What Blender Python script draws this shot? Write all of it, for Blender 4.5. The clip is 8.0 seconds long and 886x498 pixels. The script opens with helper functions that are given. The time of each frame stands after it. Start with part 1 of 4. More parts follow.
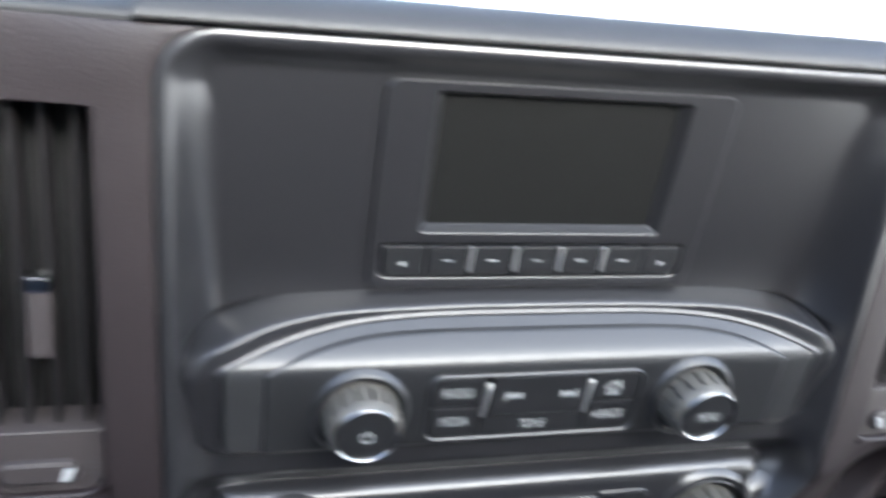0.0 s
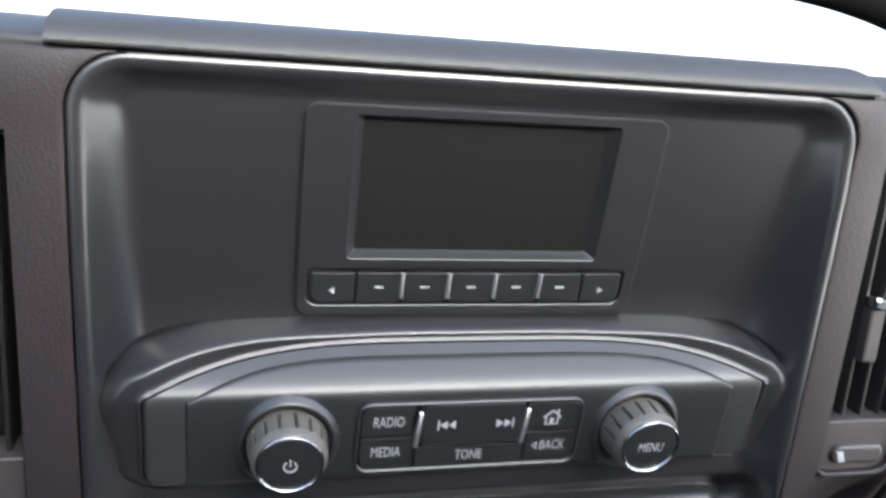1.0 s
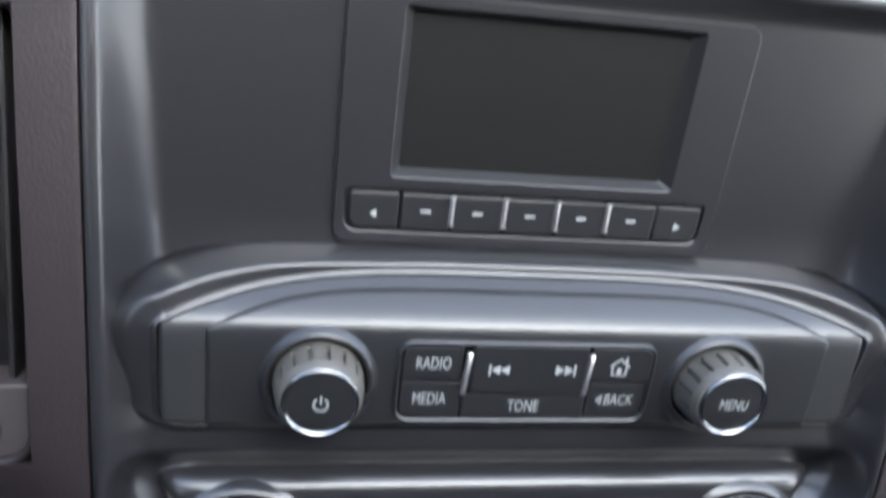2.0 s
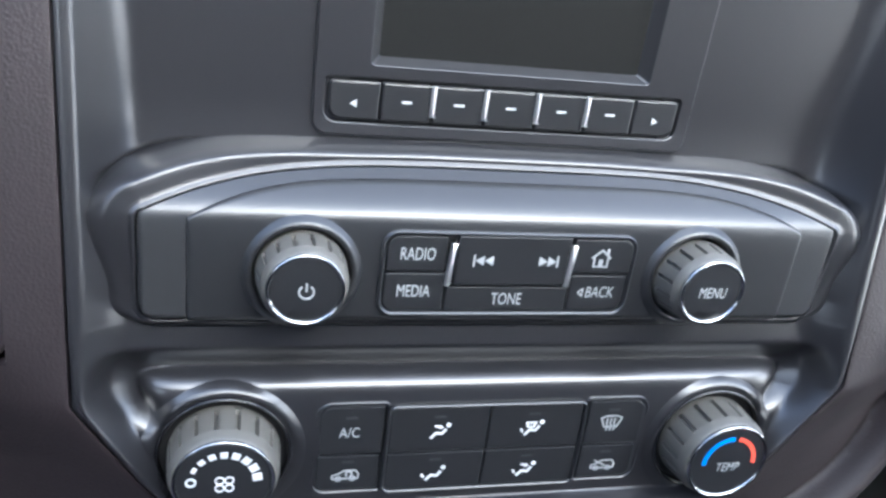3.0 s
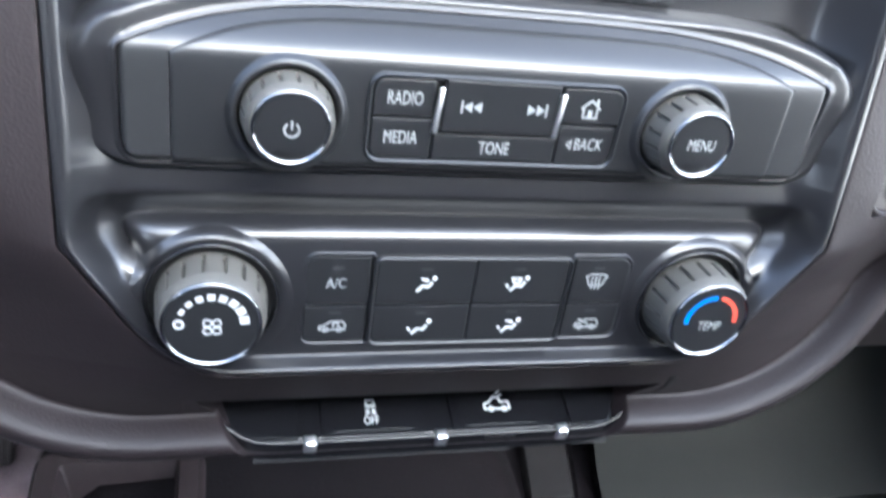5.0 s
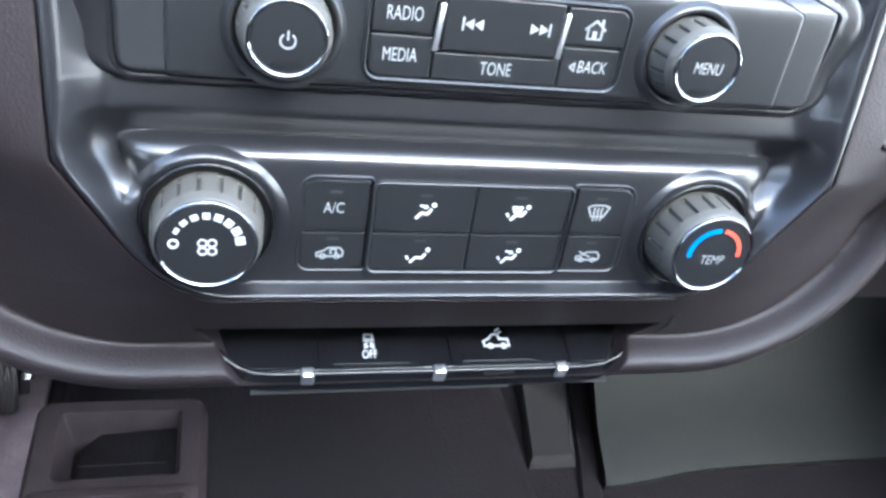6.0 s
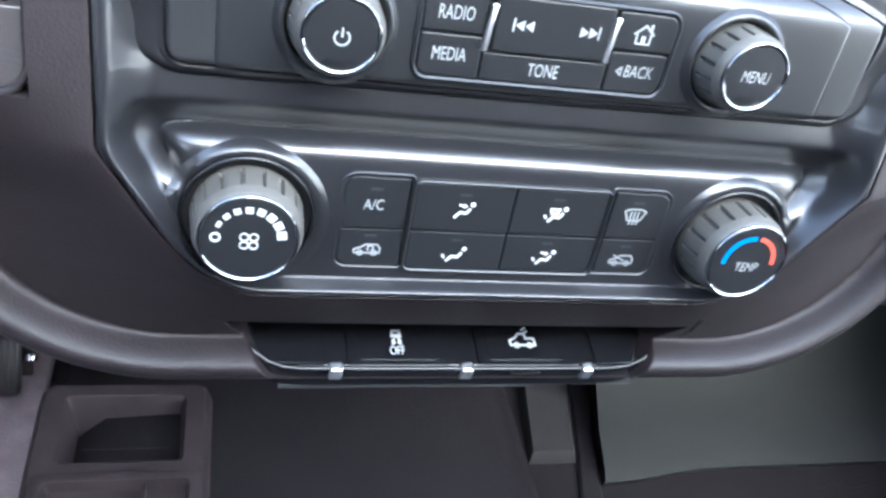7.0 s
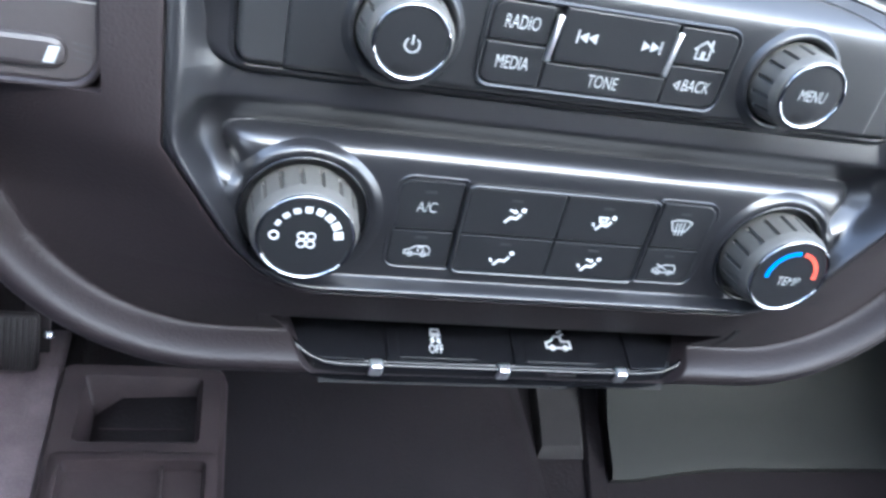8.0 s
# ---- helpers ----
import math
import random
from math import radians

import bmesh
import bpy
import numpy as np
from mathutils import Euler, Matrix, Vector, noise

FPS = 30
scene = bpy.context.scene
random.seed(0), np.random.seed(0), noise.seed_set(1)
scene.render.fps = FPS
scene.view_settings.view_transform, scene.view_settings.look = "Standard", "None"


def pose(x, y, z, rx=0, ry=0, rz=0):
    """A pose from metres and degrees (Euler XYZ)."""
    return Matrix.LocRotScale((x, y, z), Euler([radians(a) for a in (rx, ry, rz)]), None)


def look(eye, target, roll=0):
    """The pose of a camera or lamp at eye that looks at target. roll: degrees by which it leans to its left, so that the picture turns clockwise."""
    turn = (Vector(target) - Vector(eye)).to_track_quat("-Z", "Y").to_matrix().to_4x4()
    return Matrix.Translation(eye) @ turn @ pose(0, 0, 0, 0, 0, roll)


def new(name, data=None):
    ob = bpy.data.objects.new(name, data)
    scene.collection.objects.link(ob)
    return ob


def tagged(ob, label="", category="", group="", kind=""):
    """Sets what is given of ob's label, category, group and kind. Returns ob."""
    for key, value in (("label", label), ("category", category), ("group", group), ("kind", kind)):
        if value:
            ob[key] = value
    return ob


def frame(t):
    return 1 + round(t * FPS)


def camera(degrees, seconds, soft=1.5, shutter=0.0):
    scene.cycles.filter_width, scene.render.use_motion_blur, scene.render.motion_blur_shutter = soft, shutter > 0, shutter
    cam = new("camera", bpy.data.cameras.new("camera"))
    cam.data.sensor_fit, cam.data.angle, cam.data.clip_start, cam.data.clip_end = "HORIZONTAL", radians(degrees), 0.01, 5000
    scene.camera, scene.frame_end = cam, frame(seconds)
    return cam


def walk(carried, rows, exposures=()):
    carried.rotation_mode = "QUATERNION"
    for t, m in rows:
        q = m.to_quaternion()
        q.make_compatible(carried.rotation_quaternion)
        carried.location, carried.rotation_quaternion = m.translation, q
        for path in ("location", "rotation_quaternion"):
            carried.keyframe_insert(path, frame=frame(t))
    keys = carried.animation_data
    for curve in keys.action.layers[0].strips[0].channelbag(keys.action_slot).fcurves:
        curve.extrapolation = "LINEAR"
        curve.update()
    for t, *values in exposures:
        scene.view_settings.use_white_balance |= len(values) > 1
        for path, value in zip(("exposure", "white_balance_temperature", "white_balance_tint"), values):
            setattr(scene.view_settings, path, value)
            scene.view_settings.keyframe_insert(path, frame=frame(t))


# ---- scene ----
cam = camera(55.0, 8.0, soft=2.8, shutter=0.6)
PATH = [
    (0, (-0.1287, -0.2216, 0.891), (-0.0338, 0.0581, 0.7033), 10.45),
    (0.2, (-0.107, -0.2235, 0.886), (-0.0033, 0.0544, 0.7002), 10.3),
    (0.5, (-0.0953, -0.2286, 0.8868), (-0.0006, 0.0597, 0.7125), 8.16),
    (1, (-0.095, -0.2335, 0.8847), (-0.0084, 0.0605, 0.7158), 8.78),
    (1.5, (-0.0919, -0.2237, 0.8551), (-0.0153, 0.0845, 0.7081), 9),
    (2, (-0.087, -0.2189, 0.8371), (-0.0204, 0.0832, 0.6734), 8.17),
    (2.2, (-0.0881, -0.2213, 0.8274), (-0.0127, 0.0757, 0.6583), 9.09),
    (3.3, (-0.0984, -0.2294, 0.8104), (-0.0103, 0.0624, 0.6384), 9.47),
    (3.5, (-0.097, -0.2303, 0.8128), (-0.0093, 0.0592, 0.6367), 9.58),
    (4, (-0.0972, -0.2355, 0.8096), (-0.009, 0.0529, 0.632), 9.7),
    (4.5, (-0.0976, -0.2337, 0.8067), (-0.0098, 0.0484, 0.6191), 10.67),
    (5, (-0.0945, -0.2409, 0.7909), (-0.0036, 0.033, 0.5928), 11.01),
    (5.2, (-0.0887, -0.2422, 0.7869), (-0.0015, 0.0292, 0.5839), 10.57),
    (6.3, (-0.0942, -0.2484, 0.7744), (-0.0038, 0.0179, 0.566), 12.3),
    (6.5, (-0.0986, -0.2482, 0.7749), (-0.0069, 0.0171, 0.5658), 12.73),
    (7, (-0.1065, -0.2419, 0.7752), (-0.015, 0.0222, 0.5645), 13.88),
    (7.5, (-0.1141, -0.2403, 0.7764), (-0.0219, 0.0205, 0.562), 15.48),
    (8, (-0.1246, -0.2382, 0.7783), (-0.0337, 0.0228, 0.5636), 16.1),
]
walk(cam, [(t, look(eye, target, roll)) for t, eye, target, roll in PATH], [(0.0, 3.95, 5480, 0.5), (1.0, 3.66, 5610, 1.5), (1.5, 3.86, 5540, 3), (2.0, 3.85, 5370, 1), (3.5, 4.42, 5200, 0.5), (4.5, 4.42, 5200, 0.5), (5.0, 4.62, 5240, 0.5), (6.5, 4.95, 5060, -1.5), (8.0, 4.76, 5080, -0.5)])

# ---- daylight: a bright hazy sky through the cab's windows ----
world = bpy.data.worlds.new("sky")
scene.world = world
world.use_nodes = True
wn = world.node_tree
sky = wn.nodes.new("ShaderNodeTexSky")
sky.sky_type = "NISHITA"
sky.sun_disc = False
sky.sun_elevation, sky.sun_rotation = radians(30), radians(165)
sky.air_density, sky.dust_density, sky.ozone_density = 0.5, 9.5, 0.2
wn.links.new(sky.outputs[0], wn.nodes["Background"].inputs[0])
wn.nodes["Background"].inputs[1].default_value = 0.15
sun = new("sun", bpy.data.lights.new("sun", "SUN"))
sun.data.energy, sun.data.angle, sun.data.color = 1.0, radians(15), (1.0, 0.96, 0.9)
sun.matrix_world = look((0, 0, 5), (0.25, 4.5, 2.3))

# ---- helpers ----
LEAN = 15.0
PANEL = pose(0, 0, 0.6, 90 - LEAN, 0, 0)   # local x right, y up the stack, z out to the driver
MM = 0.001


def link_mesh(name, bm, material, parent=None, smooth=40):
    me = bpy.data.meshes.new(name)
    bmesh.ops.recalc_face_normals(bm, faces=bm.faces)
    for e in bm.edges:
        e.smooth = len(e.link_faces) == 2 and e.calc_face_angle(0) < radians(smooth)
    for f in bm.faces:
        f.smooth = len(f.verts) < 5
    bm.to_mesh(me)
    bm.free()
    me.materials.append(material)
    ob = new(name, me)
    if parent:
        ob.parent = parent
    return ob


def part(name, bm, material, parent, label="", smooth=40):
    ob = link_mesh(name, bm, material, parent, smooth)
    return tagged(ob, label) if label else ob


def thing(name, label, category, m=PANEL, group="", kind=""):
    ob = new(name)
    ob.empty_display_size = 0.02
    ob.matrix_basis = m
    return tagged(ob, label, category, group, kind)


def rounded(u0, v0, u1, v1, r, n=5):
    """Outline of a rounded rectangle, counter-clockwise, in mm. r: one radius or four (bl, br, tr, tl)."""
    rs = r if isinstance(r, (tuple, list)) else (r, r, r, r)
    out = []
    for (cx, cy, a0), q in zip(((u0, v0, 180), (u1, v0, 270), (u1, v1, 0), (u0, v1, 90)), rs):
        q = max(q, 0.9)
        x, y = cx + (q if cx == u0 else -q), cy + (q if cy == v0 else -q)
        for k in range(n + 1):
            a = radians(a0 + 90 * k / n)
            out.append((x + q * math.cos(a), y + q * math.sin(a)))
    return out


def shrink(outline, d):
    """The outline moved inwards by d."""
    n, out = len(outline), []
    for i in range(n):
        p, a, b = Vector(outline[i]), Vector(outline[i - 1]), Vector(outline[(i + 1) % n])
        e1, e2 = (p - a), (b - p)
        e1 = e1.normalized() if e1.length > 1e-6 else e2.normalized()
        e2 = e2.normalized() if e2.length > 1e-6 else e1
        m = Vector((-e1.y - e2.y, e1.x + e2.x))
        m = m.normalized() if m.length > 1e-6 else Vector((-e1.y, e1.x))
        k = d / max(0.5, m.dot(Vector((-e1.y, e1.x))))
        out.append(tuple(p + m * k))
    return out


def flat(u, v):
    return 0.0


def rings(bm, loops, base=flat, close=True, first=False):
    """Loops of (outline, height) in mm, joined one after another; the last is filled."""
    prev, start = None, None
    for outline, z in loops:
        vs = [bm.verts.new(Vector((x, y, z + base(x, y))) * MM) for x, y in outline]
        if prev:
            for i in range(len(vs)):
                bm.faces.new((prev[i - 1], prev[i], vs[i], vs[i - 1]))
        else:
            start = vs
        prev = vs
    if close:
        bm.faces.new(prev)
    if first:
        bm.faces.new(list(reversed(start)))
    return bm


def key_cap(outline, z0, z1, base=flat, edge=0.7):
    bm = bmesh.new()
    return rings(bm, [(outline, z0), (outline, z1 - edge), (shrink(outline, edge * 0.3), z1 - edge * 0.3), (shrink(outline, edge), z1)], base)


def ring_frame(outer, inner, z0, z1, base=flat, edge=0.6):
    """A raised frame between two outlines with as many points."""
    bm = bmesh.new()
    return rings(bm, [(outer, z0), (outer, z1 - edge), (shrink(outer, edge), z1), (shrink(inner, -edge), z1), (inner, z1 - edge), (inner, z0)], base, close=False)


def lathe(profile, n=64, wave=None, cx=0.0, cy=0.0, base=0.0):
    """A turned solid in mm round the z axis at (cx, cy): profile of (radius, height); wave(angle, k) scales the radius."""
    bm = bmesh.new()
    prev = None
    for k, (r, z) in enumerate(profile):
        if r < 1e-4:
            tip = bm.verts.new(Vector((cx, cy, z + base)) * MM)
            for i in range(n):
                bm.faces.new((prev[i - 1], prev[i], tip))
            continue
        vs = []
        for i in range(n):
            a = 2 * math.pi * i / n
            q = r + (wave(a, k) if wave else 0)
            vs.append(bm.verts.new(Vector((cx + q * math.cos(a), cy + q * math.sin(a), z + base)) * MM))
        if prev:
            for i in range(n):
                bm.faces.new((prev[i - 1], prev[i], vs[i], vs[i - 1]))
        prev = vs
    return bm


def sheet(bm, grid, skirt=0.0, sides="lrtb"):
    """Quads over a grid of points in mm (rows of equal length), with a skirt down its edges."""
    rows = [[bm.verts.new(Vector(p) * MM) for p in row] for row in grid]
    for a, b in zip(rows, rows[1:]):
        for i in range(len(a) - 1):
            bm.faces.new((a[i], a[i + 1], b[i + 1], b[i]))
    if skirt:
        down = Vector((0, 0, -skirt * MM))
        edges = {"b": rows[0], "t": rows[-1], "l": [r[0] for r in rows], "r": [r[-1] for r in rows]}
        for s in sides:
            low = [bm.verts.new(q.co + down) for q in edges[s]]
            for i in range(len(low) - 1):
                bm.faces.new((edges[s][i], edges[s][i + 1], low[i + 1], low[i]))
    return bm


def sweep(bm, path, section, closed=False):
    """A section of (side, up) swept along a path of (point, side axis, up axis), all in mm."""
    prev = None
    for p, s, q in path:
        vs = [bm.verts.new((Vector(p) + Vector(s) * a + Vector(q) * b) * MM) for a, b in section]
        if prev:
            m = len(vs)
            for i in range(m if closed else m - 1):
                bm.faces.new((prev[i], prev[(i + 1) % m], vs[(i + 1) % m], vs[i]))
        prev = vs
    return bm


def box(bm, lo, hi, bevel=0.0):
    """A box in metres."""
    made = bmesh.ops.create_cube(bm, size=1.0, matrix=Matrix.Translation((Vector(lo) + Vector(hi)) / 2) @ Matrix.Diagonal((*(Vector(hi) - Vector(lo)), 1)))
    if bevel:
        es = list({e for v in made["verts"] for e in v.link_edges})
        bmesh.ops.bevel(bm, geom=es, offset=bevel, segments=3, affect="EDGES", profile=0.5)
    return bm


def lerp_table(x, table):
    return float(np.interp(x, [a for a, b in table], [b for a, b in table]))


def eased(x, table, w=6.0):
    """The table's value at x with its corners rounded off."""
    return sum(lerp_table(x + w * k / 3, table) for k in range(-3, 4)) / 7


def step(a, b, x):
    t = min(1.0, max(0.0, (x - a) / (b - a)))
    return t * t * (3 - 2 * t)


def stroke(bm, pts, width, z, base=flat, closed=False, thick=0.12):
    """A printed line through points, as a thin raised ribbon."""
    pts = [Vector(p) for p in pts]
    n = len(pts)
    left, right = [], []
    for i in range(n):
        a = pts[i - 1] if (i or closed) else pts[i]
        b = pts[(i + 1) % n] if (i < n - 1 or closed) else pts[i]
        d1, d2 = (pts[i] - a), (b - pts[i])
        d1 = d1.normalized() if d1.length > 1e-6 else d2.normalized()
        d2 = d2.normalized() if d2.length > 1e-6 else d1
        m = Vector((-d1.y - d2.y, d1.x + d2.x)).normalized()
        k = width / 2 / max(0.5, m.dot(Vector((-d1.y, d1.x))))
        left.append(pts[i] + m * k)
        right.append(pts[i] - m * k)
    quads = n if closed else n - 1
    for i in range(quads):
        j = (i + 1) % n
        filled(bm, [left[i], right[i], right[j], left[j]], z, base, thick)


def filled(bm, outline, z, base=flat, thick=0.12):
    """A printed patch of any outline."""
    top = [bm.verts.new(Vector((p[0], p[1], z + thick + base(p[0], p[1]))) * MM) for p in outline]
    low = [bm.verts.new(Vector((p[0], p[1], z - 0.2 + base(p[0], p[1]))) * MM) for p in outline]
    bm.faces.new(top)
    for i in range(len(top)):
        bm.faces.new((top[i - 1], top[i], low[i], low[i - 1]))


def disc(cx, cy, r, n=14):
    return [(cx + r * math.cos(2 * math.pi * k / n), cy + r * math.sin(2 * math.pi * k / n)) for k in range(n)]


def arc(cx, cy, r, a0, a1, n=12):
    return [(cx + r * math.cos(radians(a0 + (a1 - a0) * k / n)), cy + r * math.sin(radians(a0 + (a1 - a0) * k / n))) for k in range(n + 1)]


def lettering(text, u, v, height, z, base=flat, squeeze=0.8, lean=0.0):
    """Printed letters, centred, in mm: the built-in font, narrowed, as a thin mesh."""
    curve = bpy.data.curves.new("letters", "FONT")
    curve.body, curve.align_x, curve.align_y, curve.size, curve.shear = text, "CENTER", "CENTER", height / 0.72, lean
    curve.offset = 0.0
    curve.resolution_u = 3
    ob = new("letters", curve)
    me = bpy.data.meshes.new_from_object(ob.evaluated_get(bpy.context.evaluated_depsgraph_get()))
    bm = bmesh.new()
    bm.from_mesh(me)
    bpy.data.objects.remove(ob)
    bpy.data.curves.remove(curve)
    bpy.data.meshes.remove(me)
    for q in bm.verts:
        x, y = u + q.co.x * squeeze, v + q.co.y
        q.co = Vector((x, y, z + 0.1 + base(x, y))) * MM
    return bm


# ---- materials ----
def material(name, colour, rough=0.5, metal=0.0, grain=0.0, grain_size=1500.0, mottle=0.0, coat=0.0, spec=0.5, dust=0.0):
    m = bpy.data.materials.new(name)
    m.use_nodes = True
    nt = m.node_tree
    b = nt.nodes["Principled BSDF"]
    b.inputs["Base Color"].default_value = (*colour, 1)
    b.inputs["Roughness"].default_value, b.inputs["Metallic"].default_value = rough, metal
    b.inputs["Coat Weight"].default_value, b.inputs["Specular IOR Level"].default_value = coat, spec
    tc = nt.nodes.new("ShaderNodeTexCoord")
    if grain:
        n = nt.nodes.new("ShaderNodeTexVoronoi")
        n.inputs["Scale"].default_value = grain_size
        nt.links.new(tc.outputs["Object"], n.inputs["Vector"])
        bump = nt.nodes.new("ShaderNodeBump")
        bump.inputs["Strength"].default_value, bump.inputs["Distance"].default_value = grain, 0.0004
        nt.links.new(n.outputs["Distance"], bump.inputs["Height"])
        nt.links.new(bump.outputs[0], b.inputs["Normal"])
    if mottle:
        big = nt.nodes.new("ShaderNodeTexNoise")
        big.inputs["Scale"].default_value, big.inputs["Detail"].default_value = 28.0, 5.0
        nt.links.new(tc.outputs["Object"], big.inputs["Vector"])
        fine = nt.nodes.new("ShaderNodeTexNoise")
        fine.inputs["Scale"].default_value, fine.inputs["Detail"].default_value = 420.0, 3.0
        nt.links.new(tc.outputs["Object"], fine.inputs["Vector"])
        mix = nt.nodes.new("ShaderNodeMath")
        mix.operation = "MULTIPLY_ADD"
        nt.links.new(fine.outputs[0], mix.inputs[0])
        mix.inputs[1].default_value = 0.5
        nt.links.new(big.outputs[0], mix.inputs[2])
        ramp = nt.nodes.new("ShaderNodeMapRange")
        ramp.inputs["From Min"].default_value, ramp.inputs["From Max"].default_value = 0.45, 1.05
        ramp.inputs["To Min"].default_value, ramp.inputs["To Max"].default_value = rough - mottle, rough + mottle
        nt.links.new(mix.outputs[0], ramp.inputs[0])
        nt.links.new(ramp.outputs[0], b.inputs["Roughness"])
        tint = nt.nodes.new("ShaderNodeMix")
        tint.data_type = "RGBA"
        tint.inputs["A"].default_value = (*[c * (1 - dust * 0.5) for c in colour], 1)
        tint.inputs["B"].default_value = (*[c * (1 + 0.6 * dust) for c in colour], 1)
        nt.links.new(mix.outputs[0], tint.inputs["Factor"])
        nt.links.new(tint.outputs["Result"], b.inputs["Base Color"])
    return m


SATIN = material("satin charcoal plastic", (0.0118, 0.0117, 0.0130), 0.29, grain=0.01, mottle=0.004, dust=0.1, spec=0.66)
STRIP = material("satin grey plastic", (0.0125, 0.0128, 0.0138), 0.36, grain=0.01, mottle=0.004, dust=0.1, spec=0.58)
ENDCAP = material("dull grey plastic", (0.0172, 0.0175, 0.0183), 0.33, grain=0.08, mottle=0.02, dust=0.5)
MOULD = material("satin charcoal moulding", (0.0118, 0.0117, 0.0130), 0.32, grain=0.01, mottle=0.004, dust=0.1, spec=0.6)
GRAINED = material("grained dash vinyl", (0.0112, 0.0082, 0.0088), 0.54, grain=0.3, grain_size=900, mottle=0.02, dust=0.4, spec=0.34)
PAD = material("soft dash top", (0.0185, 0.0182, 0.0184), 0.55, grain=0.2, grain_size=900, mottle=0.02, dust=0.5, spec=0.34)
KEY = material("matte black key", (0.0115, 0.0117, 0.0127), 0.36, grain=0.03, mottle=0.01, dust=0.15, spec=0.4)
BEZEL = material("satin dark screen surround", (0.012, 0.012, 0.013), 0.34, mottle=0.01, spec=0.45)
BLACK = material("black gap", (0.004, 0.004, 0.0045), 0.6)
GLOSS = material("glossy black plastic", (0.006, 0.006, 0.007), 0.2, mottle=0.04)
GLASS = material("dark display", (0.008, 0.008, 0.0078), 0.45, mottle=0.004, spec=0.07)
RUBBER = material("grey knob grip", (0.060, 0.057, 0.050), 0.45, grain=0.1, mottle=0.06, dust=0.6)
CHROME = material("chrome", (0.47, 0.48, 0.49), 0.07, metal=1.0)
SATINCHROME = material("satin chrome", (0.7, 0.7, 0.7), 0.42, metal=1.0)
PRINT = material("white print", (0.25, 0.26, 0.262), 0.5)
BRIGHT = material("bright white print", (0.5, 0.51, 0.51), 0.5)
DIM = material("faint grey print", (0.028, 0.028, 0.03), 0.5)
BLUE = material("blue print", (0.01, 0.16, 0.55), 0.5)
RED = material("red print", (0.60, 0.07, 0.04), 0.5)
SLAT = material("vent slat", (0.01, 0.009, 0.0095), 0.4, mottle=0.05)
VENTGREY = material("grey vent trim", (0.025, 0.0215, 0.0215), 0.45, grain=0.1, mottle=0.05, dust=0.6)
CARPET = material("black floor vinyl", (0.0056, 0.0044, 0.0052), 0.6, grain=0.8, grain_size=260, mottle=0.08, dust=1.0, spec=0.2)
CONSOLE = material("grey-brown console plastic", (0.0195, 0.0142, 0.0150), 0.5, grain=0.2, grain_size=900, mottle=0.06, dust=1.4, spec=0.3)
TOE = material("grey footwell vinyl", (0.0080, 0.0086, 0.0083), 0.65, grain=0.3, grain_size=500, mottle=0.08, dust=0.8, spec=0.14)
TRIM = material("dark cab trim", (0.055, 0.047, 0.043), 0.7, mottle=0.05, dust=0.6)
HOODWHITE = material("white car paint", (0.75, 0.76, 0.76), 0.3, coat=0.5, mottle=0.02, dust=0.05)
DULLBLACK = material("dull black surface", (0.002, 0.002, 0.002), 0.8, spec=0.05)
MAT = material("worn floor carpet paled for daylight", (0.125, 0.102, 0.112), 0.85, grain=1.0, grain_size=180, mottle=0.08, dust=1.6, spec=0.1)
HEATER = material("dark grey cover plastic", (0.0135, 0.0128, 0.0134), 0.75, grain=0.3, grain_size=700, mottle=0.05, dust=1.0, spec=0.12)
CONCRETE = material("pale concrete", (0.5, 0.49, 0.47), 0.9, mottle=0.05, dust=0.3)

# ---- shape of the stack, in mm: u right, v up, height out of the panel ----
TOP, LOW, HALF, CORNER = 200.8, -35.6, 143.2, 19.0


def half(v):
    """Half the width of the face plate at v."""
    if v > TOP - CORNER:
        q = min(CORNER, v - (TOP - CORNER))
        return HALF - CORNER + math.sqrt(max(0.0, CORNER ** 2 - q ** 2))
    if v > 19:
        return 141.8 + (HALF - 141.8) * min(1.0, (v - 19) / 120)
    if v > -8:
        return 125.2 + (141.8 - 125.2) * (v + 8) / 27
    k = math.sqrt(max(0.0, (v + 35.6) / 27.6))
    return k * k * 125.2 + 2 * k * (1 - k) * 108.3 + (1 - k) ** 2 * 87


EDGE = [(-36, 1), (0, 8.5), (19, 13), (165, 16.2), (201, 15.6)]
FLOOR = [(-36, -5.5), (-24, -4.5), (0, 0.5), (20, 2), (38, 3.5), (47, 2.6), (60, 0.5), (80, -4.4), (98, -7.9), (112, -7.4), (190, 8.3), (201, 10)]
DIAL_UP, KNOB_UP = 1.4, 0.9   # how far the knobs' feet sit above their caps
FAN, TEMP = (-95.2, -7.7), (94.0, -9.5)
POWER, MENU = (-72.4, 63.5), (66.3, 63.5)


def recess(u, v):
    return lerp_table(v, FLOOR)


def strip_top(u):
    return 98.0 - 16.0 * (abs(u) / 124.0) ** 4


def strip_inner(u):
    return 94.6 - 12.6 * (abs(u) / 108.0) ** 5


def strip_flat(u, v):
    return 10.0 + (v - 50) * 0.17


_bend = [(half(LOW + 27.6 * (k / 16) ** 2), LOW + 27.6 * (k / 16) ** 2) for k in range(17)]
_rim = np.array([(0.0, LOW)] + _bend + [(141.8, 19.0), (142.1, 60.0)])
RIM_FROM, RIM_WAY = _rim[:-1], _rim[1:] - _rim[:-1]
RIM_LONG = np.maximum((RIM_WAY ** 2).sum(1), 1e-9)


def soft_min(*values, k=2.5):
    low = min(values)
    return low - k * math.log(sum(math.exp(-(x - low) / k) for x in values))


